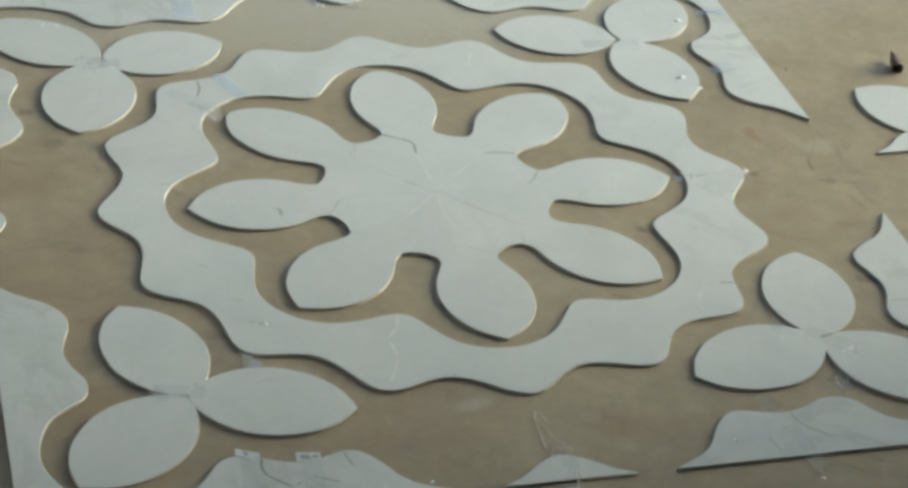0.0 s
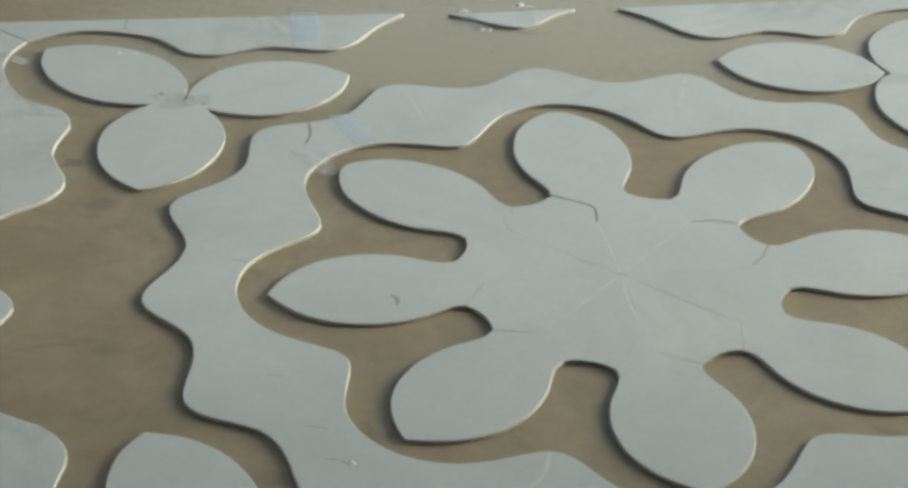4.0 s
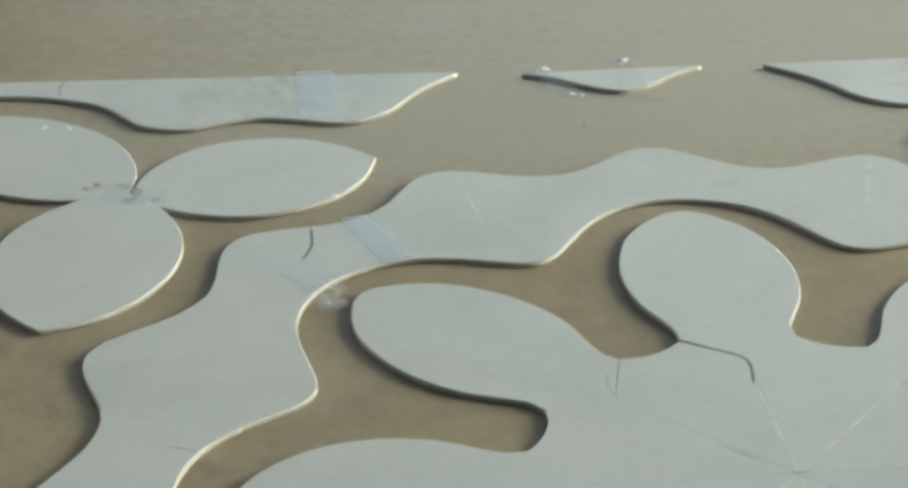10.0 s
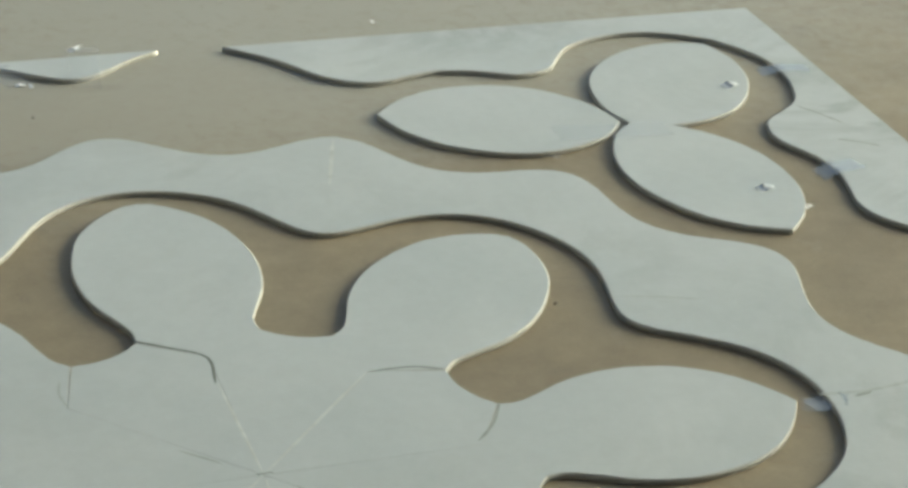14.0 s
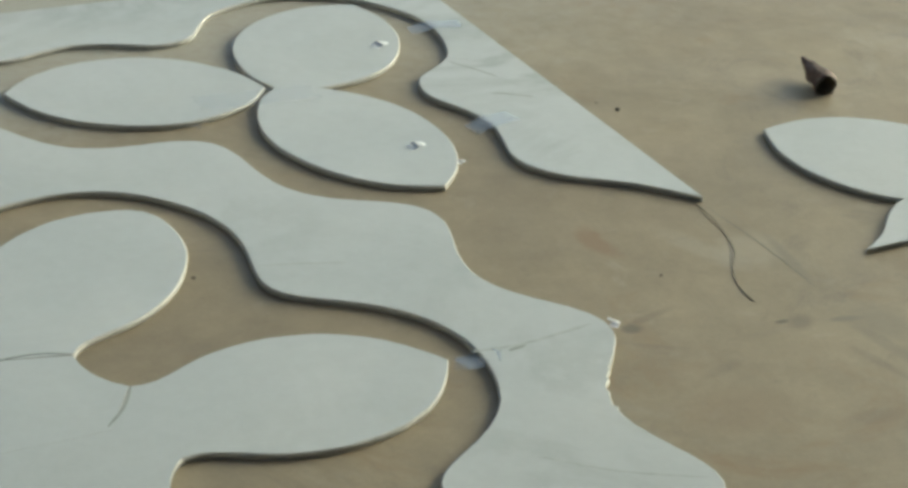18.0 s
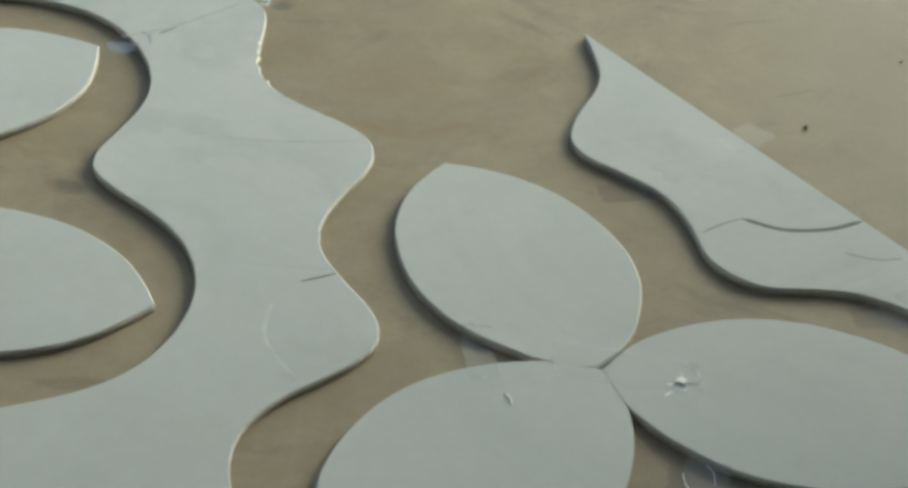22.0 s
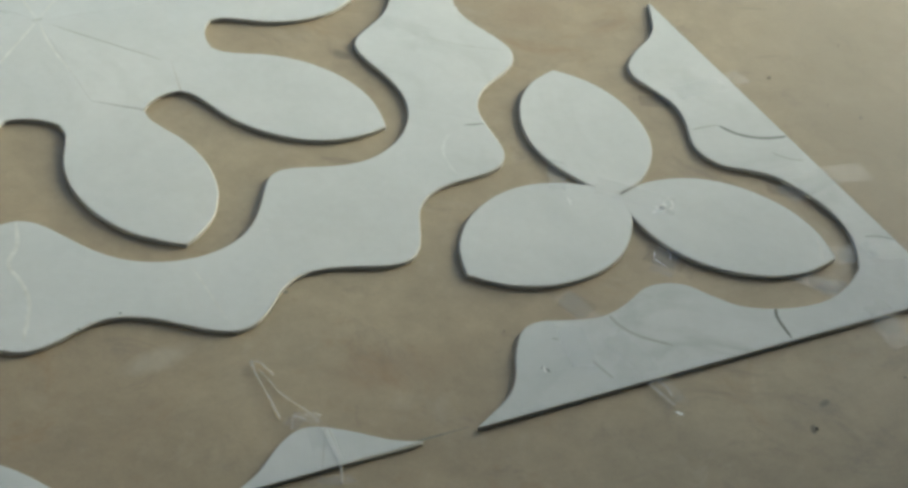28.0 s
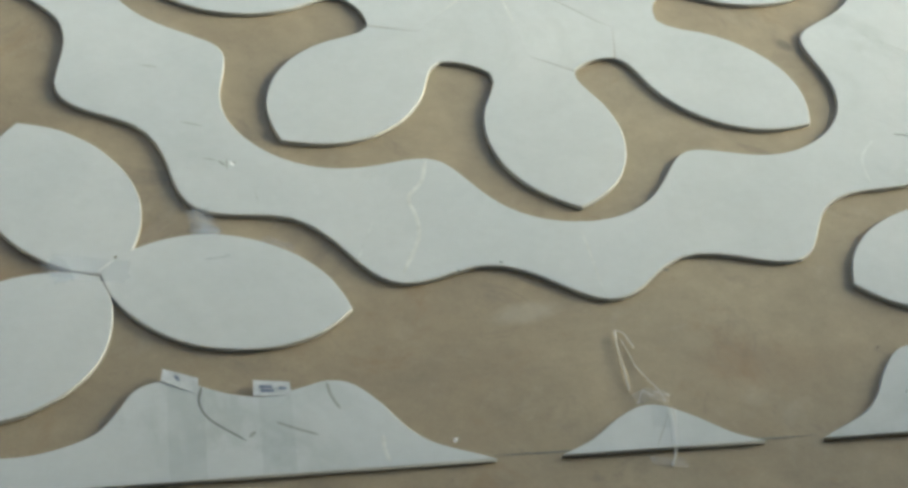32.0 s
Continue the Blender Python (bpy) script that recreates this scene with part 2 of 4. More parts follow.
def plain(name, colour, rough=0.7, spread=0.15, scale=60):
    n = Nodes(name, rough)
    lo, hi = tuple(c * (1 - spread) for c in colour), tuple(min(1, c * (1 + spread)) for c in colour)
    return n.done(n.ramp(n.noise(scale, 5), [(0.3, lo), (0.7, hi)]))


MARBLE, VEINED = marble("honed white marble", 0.16), marble("faintly veined white marble", 0.25)
BORDER = marble("grey-veined white marble", 0.62)
EDGE, FLOOR, TAPE = sawn_edge(), floor_material(), clear_tape("clear packing tape", 0.02, 0.10)
SOILED = clear_tape("dusty clear tape", 0.02, 0.05, (0.86, 0.84, 0.81))
# the crumpled film's bluish haze colour stands in for reflected sky
CRUMPLED, TWIST = clear_tape("crumpled clear tape", 0.025, 0.11), clear_tape("twisted clear tape", 0.06, 0.42, (0.88, 0.86, 0.82), (0.84, 0.82, 0.76))
HAZY = clear_tape("hazy clear tape", 0.02, 0.09, (1.0, 1.0, 1.0), (0.92, 0.94, 0.92))
DIM = clear_tape("faintly grey clear tape", 0.01, 0.03, (0.975, 0.978, 0.972))
# blue-white haze colour paints the sky's reflection onto the film
SHINY = clear_tape("clear tape with painted sky sheen", 0.05, 0.24, (0.98, 0.99, 1.0), (0.70, 0.79, 0.95), 0.08)
RESIN = plain("thin resin smear", (0.505, 0.53, 0.525), 0.4)
CRACK = plain("dark crack", (0.15, 0.16, 0.145), 0.9)
FILLER = plain("pale joint filler", (0.535, 0.55, 0.53), 0.7)
PENCIL = plain("grey pencil mark", (0.30, 0.31, 0.29), 0.8)
HAZE = plain("faint grey vein", (0.40, 0.42, 0.41), 0.6)
HUSK = plain("dry brown husk", (0.12, 0.08, 0.062), 0.8, 0.5, 90)
PAPER = plain("white paper scrap", (0.50, 0.525, 0.54), 0.8)
INK = plain("blue grey ink", (0.16, 0.19, 0.27), 0.7)
WIRE = plain("thin dark wire", (0.15, 0.125, 0.09), 0.6)
CRUMB = plain("chalky crumb", (0.54, 0.51, 0.44), 0.95, 0.2, 120)
# near-white colour stands in for bright glints on clear film
FLAKE = plain("curled film with painted white glint", (0.88, 0.89, 0.88), 0.3)
GRIT = plain("dark grit", (0.15, 0.13, 0.10), 0.9)


# ---- geometry helpers ----
def place(name, bm, materials, parent=None, label=""):
    mesh = bpy.data.meshes.new(name)
    bm.to_mesh(mesh)
    bm.free()
    for m in materials if isinstance(materials, (list, tuple)) else [materials]:
        mesh.materials.append(m)
    ob = new(name, mesh)
    ob.parent = parent
    return tagged(ob, label)


def part(name, bm, material, parent, label=""):
    return place(name, bm, material, parent, label)


def spline(points, steps=6, closed=False):
    """A Catmull-Rom curve through 2D points."""
    p = [Vector(q) for q in points]
    n = len(p)
    out = []
    for i in range(n if closed else n - 1):
        a = p[i - 1] if closed or i else p[0] * 2 - p[1]
        b, c = p[i], p[(i + 1) % n]
        d = p[(i + 2) % n] if closed or i + 2 < n else c * 2 - b
        for s in range(steps):
            t = s / steps
            out.append(0.5 * (2 * b + (c - a) * t + (2 * a - 5 * b + 4 * c - d) * t * t + (3 * b - a - 3 * c + d) * t ** 3))
    if not closed:
        out.append(p[-1].copy())
    return [q.to_2d() for q in out]


def area(poly):
    return 0.5 * sum(a.x * b.y - b.x * a.y for a, b in zip(poly, poly[1:] + poly[:1]))


def slab(poly, z0=0.0, z1=TH, chip=0.0015, seed=0, tight=None):
    """A stone plate: its outline in metres, with a thin worn arris round the top and a sawn side. tight: tells the points at a close joint, which keep a sharp edge."""
    poly = [Vector(p) for p in poly]
    clean = [p for p, q in zip(poly, poly[1:] + poly[:1]) if (p - q).length > 1e-4]
    if not chip:
        chip = 0.0001
    if area(clean) < 0:
        clean.reverse()
    rnd = random.Random(seed)
    n = len(clean)
    inner = []
    for i in range(n):
        a, b, c = clean[i - 1], clean[i], clean[(i + 1) % n]
        d1, d2 = (b - a).normalized(), (c - b).normalized()
        m = Vector((-(d1.y + d2.y), d1.x + d2.x))
        m = m.normalized() if m.length > 1e-6 else Vector((-d1.y, d1.x))
        k = max(0.35, m.dot(Vector((-d1.y, d1.x))))
        wear = chip * (0.6 + 0.8 * rnd.random()) * (1.8 if rnd.random() < 0.006 else 1.0)
        if k < 0.6:
            wear = 0.00015
        if tight and tight(b):
            wear = 0.00005
        inner.append(b + m * min(wear / k, 0.0023))
    bm = bmesh.new()
    low = [bm.verts.new((p.x, p.y, z0)) for p in clean]
    mid = [bm.verts.new((p.x, p.y, z1 - chip * 0.7)) for p in clean]
    top = [bm.verts.new((p.x, p.y, z1)) for p in inner]
    for i in range(n):
        j = (i + 1) % n
        f = bm.faces.new((low[i], low[j], mid[j], mid[i]))
        f.material_index, f.smooth = 1, True
        f = bm.faces.new((mid[i], mid[j], top[j], top[i]))
        f.material_index = 1
    bm.faces.new(top)
    bm.faces.new(low[::-1])
    return bm


def strip(points, width, z, taper=True, lift=0.00015):
    """A thin low ridge along 2D points, for hairline joints, cracks and pencil marks."""
    pts = [Vector(p) for p in points]
    bm = bmesh.new()
    rows = []
    for i, p in enumerate(pts):
        d = (pts[min(i + 1, len(pts) - 1)] - pts[max(i - 1, 0)]).normalized()
        s = Vector((-d.y, d.x))
        w = width * (0.25 if taper and i in (0, len(pts) - 1) else 1.0) / 2
        rows.append([bm.verts.new((*(p + s * w), z)), bm.verts.new((*p, z + lift)), bm.verts.new((*(p - s * w), z))])
    for a, b in zip(rows, rows[1:]):
        for k in (0, 1):
            bm.faces.new((a[k], a[k + 1], b[k + 1], b[k]))
    return bm


def polar(deg, r):
    return Vector((math.cos(radians(deg)), math.sin(radians(deg)))) * r


def scaled(points):
    return [Vector(p) * U for p in points]


def empty(name, label, category, group="", at=(0, 0, 0)):
    ob = new(name)
    ob.location = at
    ob.empty_display_size = 0.05
    return tagged(ob, label, category, group)


# ---- the floor ----
def build_floor():
    bm = bmesh.new()
    edges = [-60, -20, -8, -4, -2, 0, 2, 4, 8, 20, 60]
    grid = [[bm.verts.new((x, y, 0)) for x in edges] for y in edges]
    for j in range(len(edges) - 1):
        for i in range(len(edges) - 1):
            bm.faces.new((grid[j][i], grid[j][i + 1], grid[j + 1][i + 1], grid[j + 1][i]))
    tagged(place("floor", bm, FLOOR), "smooth brownish grey cement floor with faint stains", "floor", kind="structure")


build_floor()

# ---- the flower: four two-petal plates and four wedges round the centre ----
PETAL_SIDE = [(0, 1.012), (2.4, 1.0), (6.0, 0.957), (9.2, 0.902), (11.9, 0.83), (13.9, 0.757), (14.9, 0.686), (14.9, 0.625),
              (13.7, 0.56), (13.1, 0.515), (14.2, 0.479)]
NOTCH = [(14.2, 0.479), (17.5, 0.463), (22.5, 0.456), (27.5, 0.463), (30.8, 0.479)]


POINTED_TIP = [(0, 1.006), (1.6, 0.991), (3.4, 0.972), (6.0, 0.941), (8.6, 0.900), (11.5, 0.838)]


def petal_outline(axis):
    """From the clockwise neck of a petal round its tip to the other neck; the southern petals are more pointed."""
    side = PETAL_SIDE if axis % 360 in (45, 90, 135) else POINTED_TIP + PETAL_SIDE[5:]
    half = spline([polar(a, r) for a, r in side], 5)
    out = [Vector((p.x, -p.y)) for p in reversed(half)] + half[1:]
    turn = Matrix.Rotation(radians(axis), 2)
    return [turn @ p for p in out]


def notch_outline(axis):
    pts = spline([polar(a, r) for a, r in NOTCH], 5)
    turn = Matrix.Rotation(radians(axis), 2)
    return [turn @ p for p in pts]


def inset_seam(poly, gap=0.0008):
    centre = sum(poly, Vector((0, 0))) / len(poly)
    return [p + (centre - p).normalized() * gap for p in poly]


def build_flower():
    flower = empty("flower_medallion", "white marble eight-petal flower cut in plates, lying on the floor", "stone inlay")
    for k in range(4):
        a = 90 * k + 45
        jog0 = polar(a, 0.39)
        jog1 = polar(a + 45, 0.39)
        poly = [Vector((0, 0)), jog0] + petal_outline(a) + notch_outline(a)[1:-1] + petal_outline(a + 45) + [jog1]
        part("double_petal", slab(scaled(inset_seam(poly, 0.0003)), seed=k, tight=lambda p: p.length < 0.472 * U), [MARBLE, EDGE], flower, "pair of white marble petals")
        b = a + 45
        poly = [Vector((0, 0)), polar(b, 0.39)] + notch_outline(b) + [polar(b + 45, 0.39)]
        part("wedge", slab(scaled(inset_seam(poly, 0.0003)), seed=9 + k, tight=lambda p: p.length < 0.472 * U), [MARBLE, EDGE], flower)
    lines = [([(-0.009, 0.294), (-0.001, 0.384), (-0.059, 0.432), (-0.123, 0.474)], CRACK, 0.004), ([(0.268, 0.272), (0.351, 0.271), (0.409, 0.250)], CRACK, 0.003),
             ([(0.467, 0.119), (0.433, 0.059), (0.387, 0.011)], PENCIL, 0.0035), ([(-0.274, 0.366), (-0.282, 0.321), (-0.274, 0.274)], HAZE, 0.003),
             ([(-0.119, 0.103), (-0.059, 0.049)], PENCIL, 0.0025), ([(0.03, -0.03), (0.162, -0.169), (0.253, -0.263)], PENCIL, 0.0025),
             ([(-0.471, -0.110), (-0.431, -0.060), (-0.396, -0.005)], HAZE, 0.003),
             ([(0.0, 0.0), (-0.004, 0.294)], FILLER, 0.004), ([(0.0, 0.0), (0.268, 0.274)], FILLER, 0.004), ([(0.0, 0.0), (-0.200, -0.198)], FILLER, 0.005),
             ([(0.0, -0.01), (-0.009, -0.136), (0.001, -0.266)], FILLER, 0.004)]
    for pts, mat, w in lines:
        part("joint", strip(spline(scaled(pts), 4), w, TH), mat, flower)
    part("centre_mark", strip(scaled([(-0.012, 0.002), (0.016, 0.004)]), 0.006, TH + 0.0004), CRACK, flower)


build_flower()


# ---- the scalloped ring round it ----
RING_OUTER = [(0, 1.2867, 0), (1, -0.008, 0.0089), (2, 0.0061, 0.0009), (3, 0.0017, 0.0055), (4, -0.0064, -0.0008), (5, -0.0021, -0.0013), (15, 0.0039, 0.0035), (16, 0.054, -0.0011), (17, -0.001, 0.0029), (32, 0.0043, 0.0011)]
RING_INNER = [(0, 0.9926, 0), (1, -0.0067, 0.0064), (2, 0.0087, -0.0009), (3, -0.0012, 0.005), (8, 0.092, -0.0024), (9, -0.003, 0.0029), (16, -0.0164, 0.0011), (24, 0.002, 0.0005)]


def wave(terms, a):
    """A wavy radius: sixteen scallops outside, eight lobes inside, laid a little out of round."""
    return sum(c * math.cos(k * a) + q * math.sin(k * a) for k, c, q in terms)


def broken(a):
    """A rough broken stretch of the outer edge, east of the centre, and small nicks elsewhere."""
    nick = 0.0018 * noise.noise(Vector((a * 0.9, 3.0, 0.0)))
    return nick + (0.009 * noise.noise(Vector((a * 1.7, 0.0, 5.0))) if 348 < a % 360 < 359 else 0.0)


def build_ring():
    ring = empty("scalloped_ring", "white marble ring with wavy scalloped edges, laid round the flower", "stone inlay")
    cuts = [-1, 45, 68, 112, 166, 200, 246, 269, 322, 359]
    for n, (a0, a1) in enumerate(zip(cuts, cuts[1:])):
        steps = max(8, round((a1 - a0) * 2.2))
        angles = [a0 + 0.0015 + (a1 - a0 - 0.003) * i / steps for i in range(steps + 1)]
        ends = [polar(a, 1) for a in (angles[0], angles[-1])]
        outer = [polar(a, wave(RING_OUTER, radians(a)) + broken(a)) for a in angles]
        inner = [polar(a, wave(RING_INNER, radians(a))) for a in reversed(angles)]
        part("ring_segment", slab(scaled(outer + inner), seed=30 + n, tight=lambda p: max(p.normalized().dot(e) for e in ends) > 0.9999999), [VEINED, EDGE], ring)
    lines = [([(-0.360, -0.808), (-0.386, -0.887), (-0.430, -0.946), (-0.424, -1.015), (-0.434, -1.097), (-0.494, -1.213)], FILLER, 0.007),
             ([(-0.023, -1.081), (-0.023, -1.292)], FILLER, 0.003), ([(0.494, 1.232), (0.421, 1.017)], FILLER, 0.006), ([(-0.464, 1.199), (-0.428, 0.954)], FILLER, 0.003),
             ([(-0.804, 1.008), (-0.806, 0.924), (-0.829, 0.860)], CRACK, 0.004), ([(0.926, -0.769), (0.987, -0.779)], CRACK, 0.003),
             ([(0.861, -0.792), (0.812, -0.847), (0.797, -0.897), (0.793, -0.968)], RESIN, 0.005), ([(-0.533, -1.028), (-0.571, -1.108), (-0.594, -1.163)], RESIN, 0.003),
             ([(1.052, 0.009), (1.119, 0.001), (1.191, 0.002), (1.311, 0.018)], HAZE, 0.005), ([(1.12, -0.012), (1.16, -0.006)], PENCIL, 0.006),
             ([(0.996, -0.324), (1.099, -0.412), (1.224, -0.481)], HAZE, 0.003), ([(0.834, 0.432), (0.92, 0.41), (1.001, 0.382)], HAZE, 0.003),
             ([(-0.253, -1.186), (-0.246, -1.192)], CRACK, 0.004), ([(0.146, -1.238), (0.156, -1.247)], CRACK, 0.005), ([(-0.362, -1.208), (-0.354, -1.217)], CRACK, 0.004),
             ([(-0.801, -0.900), (-0.801, -0.945)], HAZE, 0.002), ([(-1.097, 0.193), (-1.045, 0.172)], PENCIL, 0.003)]
    for pts, mat, w in lines:
        part("joint", strip(spline(scaled(pts), 4), w, TH), mat, ring)
    for pts, w in (([(-0.915, -0.772), (-0.882, -0.779)], 0.003), ([(-0.878, -0.781), (-0.863, -0.803)], 0.005), ([(-0.857, -0.779), (-0.861, -0.818)], 0.0025), ([(-0.851, -0.795), (-0.833, -0.789)], 0.004)):
        part("pencil_mark", strip(spline(scaled(pts), 3), w, TH), PENCIL, ring)


build_ring()

# ---- leaves: three to a corner, and one lying loose ----
LEAF_HALF = [(0.0, 0.0), (0.04, 0.07), (0.1, 0.124), (0.17, 0.163), (0.24, 0.182), (0.31, 0.184), (0.38, 0.172), (0.45, 0.146), (0.52, 0.097), (0.562, 0.046), (0.59, 0.0)]


def leaf(base, tip, full, label, group, seed):
    base, tip = Vector(base) * U, Vector(tip) * U
    along = tip - base
    k = along.length / 0.59
    x = along.normalized()
    y = Vector((-x.y, x.x))
    side = spline(LEAF_HALF, 5)
    outline = [(p.x, p.y) for p in side] + [(p.x, -p.y) for p in side[-2:0:-1]]
    poly = [x * (u * k) + y * (v * k * full) for u, v in outline]
    ob = place("marble_leaf", slab(poly, seed=seed), [MARBLE, EDGE])
    ob.location = (base.x, base.y, 0)
    return tagged(ob, label, "stone inlay", group)


# base, tip and fullness of each leaf, three to a trefoil
TREFOILS = [[((1.187, 1.200), (0.633, 1.343), 1.052), ((1.208, 1.194), (1.329, 0.615), 0.98), ((1.208, 1.175), (1.600, 1.607), 1.045)],
            [((-1.190, 1.200), (-0.639, 1.340), 1.08), ((-1.200, 1.214), (-1.353, 0.621), 1.02), ((-1.196, 1.205), (-1.646, 1.626), 0.957)],
            [((-1.196, -1.160), (-0.632, -1.318), 1.024), ((-1.180, -1.170), (-1.355, -0.613), 0.97), ((-1.197, -1.172), (-1.610, -1.590), 1.0)],
            [((1.187, -1.164), (0.612, -1.325), 0.984), ((1.180, -1.160), (1.316, -0.606), 0.999), ((1.184, -1.166), (1.601, -1.577), 1.042)]]


def build_leaves():
    seed = 60
    for leaves in TREFOILS:
        for base, tip, full in leaves:
            d = (Vector(tip) - Vector(base)).normalized()
            ob = leaf(Vector(base) + d * 0.001, tip, full, "pointed white marble leaf meeting two others at its base", "leaves in corner trefoils", seed)
            ob.location.z = (seed % 3) * 0.00015
            seed += 1
    leaf((2.511, 0.194), (2.147, 0.632), 1.149, "loose white marble leaf lying outside the border", "", seed)


build_leaves()

# ---- border: corner plates and small pieces between them ----
CORNER_HALF = [(0.665, 0.0), (0.65, 0.08), (0.615, 0.165), (0.555, 0.23), (0.48, 0.277), (0.405, 0.303), (0.33, 0.297), (0.26, 0.285), (0.205, 0.305),
               (0.165, 0.345), (0.142, 0.405), (0.12, 0.455), (0.078, 0.513), (0.01, 0.558), (-0.05, 0.593), (-0.092, 0.648), (-0.105, 0.735), (-0.09, 0.82),
               (-0.08, 0.9), (-0.085, 1.022)]
CORNER_TIP = 0.937


def narrow(v):
    t = min(1.0, max(0.0, (v - 0.3) / 0.45))
    return t * t * (3 - 2 * t)


def corner_plate(corner, spikes, label, breaks, seed, slim=(0.0, 0.0), deep=0.0, hollow=(0.0, 0.0)):
    """An L-shaped plate with its outer corner at corner and an arm out to each of the two spikes; breaks: (inner place, outer place) along it, -1 to 1 from one spike to the other, where it is parted; hollow: how far each arm is cut in before its spike."""
    thing = empty("corner_border", label, "stone inlay", "corner border plates", (corner[0] * U, corner[1] * U, 0))
    half = spline(CORNER_HALF, 4)

    def ease(v):
        return narrow(v + 0.2) * (1 - narrow((v - 0.5) * 1.5 + 0.3))

    def side(k, p):
        cut = math.sin(math.pi * min(1.0, max(0.0, (p.y - 0.59) / 0.432))) ** 1.3
        return p.x + slim[k] * ease(p.y) + deep * (1 - narrow(p.y + 0.3)) + hollow[k] * cut

    inner = [(side(0, p), -p.y) for p in reversed(half)]
    inner += [(side(1, p), p.y) for p in half[1:]]
    reach = [(Vector(p) - Vector(corner)) * U / (2 * 1.022) for p in spikes]
    inner = [reach[0] * (CORNER_TIP - u - v) + reach[1] * (CORNER_TIP - u + v) for u, v in inner]
    spike0, spike1 = inner[0], inner[-1]
    last = len(inner) - 1
    stops = [(-1.0, -1.0)] + breaks + [(1.0, 1.0)]
    for n, ((i0, o0), (i1, o1)) in enumerate(zip(stops, stops[1:])):
        k0, k1 = round((i0 + 1) / 2 * last), round((i1 + 1) / 2 * last)
        edge = [spike0 * -o0 if o0 < 0 else spike1 * o0]
        if o0 < 0 < o1:
            edge.append(Vector((0, 0)))
        edge.append(spike0 * -o1 if o1 < 0 else spike1 * o1)
        poly = inner[k0:k1 + 1] + [p for p in reversed(edge) if (p - inner[k0]).length > 1e-5 and (p - inner[k1]).length > 1e-5]
        centre = sum(poly, Vector((0, 0))) / len(poly)
        gap = 0.0014 if breaks else 0.0
        poly = [p + (centre - p).normalized() * gap for p in poly]
        part("arm" if breaks else "plate", slab(poly, seed=seed + n), [BORDER, EDGE], thing)
    return thing


def mid_piece(centre, turn, label, seed, width=0.472, height=0.128):
    w = width / 2
    side = [(-w, 0.0), (-w * 0.66, height * 0.32), (-w * 0.36, height * 0.75), (-w * 0.1, height), (w * 0.12, height * 0.98), (w * 0.4, height * 0.68), (w * 0.7, height * 0.26), (w, 0.0)]
    poly = scaled(spline(side, 4))
    ob = place("border_piece", slab(poly, seed=seed), [MARBLE, EDGE])
    ob.matrix_basis = pose(centre[0] * U, centre[1] * U, 0, 0, 0, turn)
    return tagged(ob, label, "stone inlay", "small border pieces")


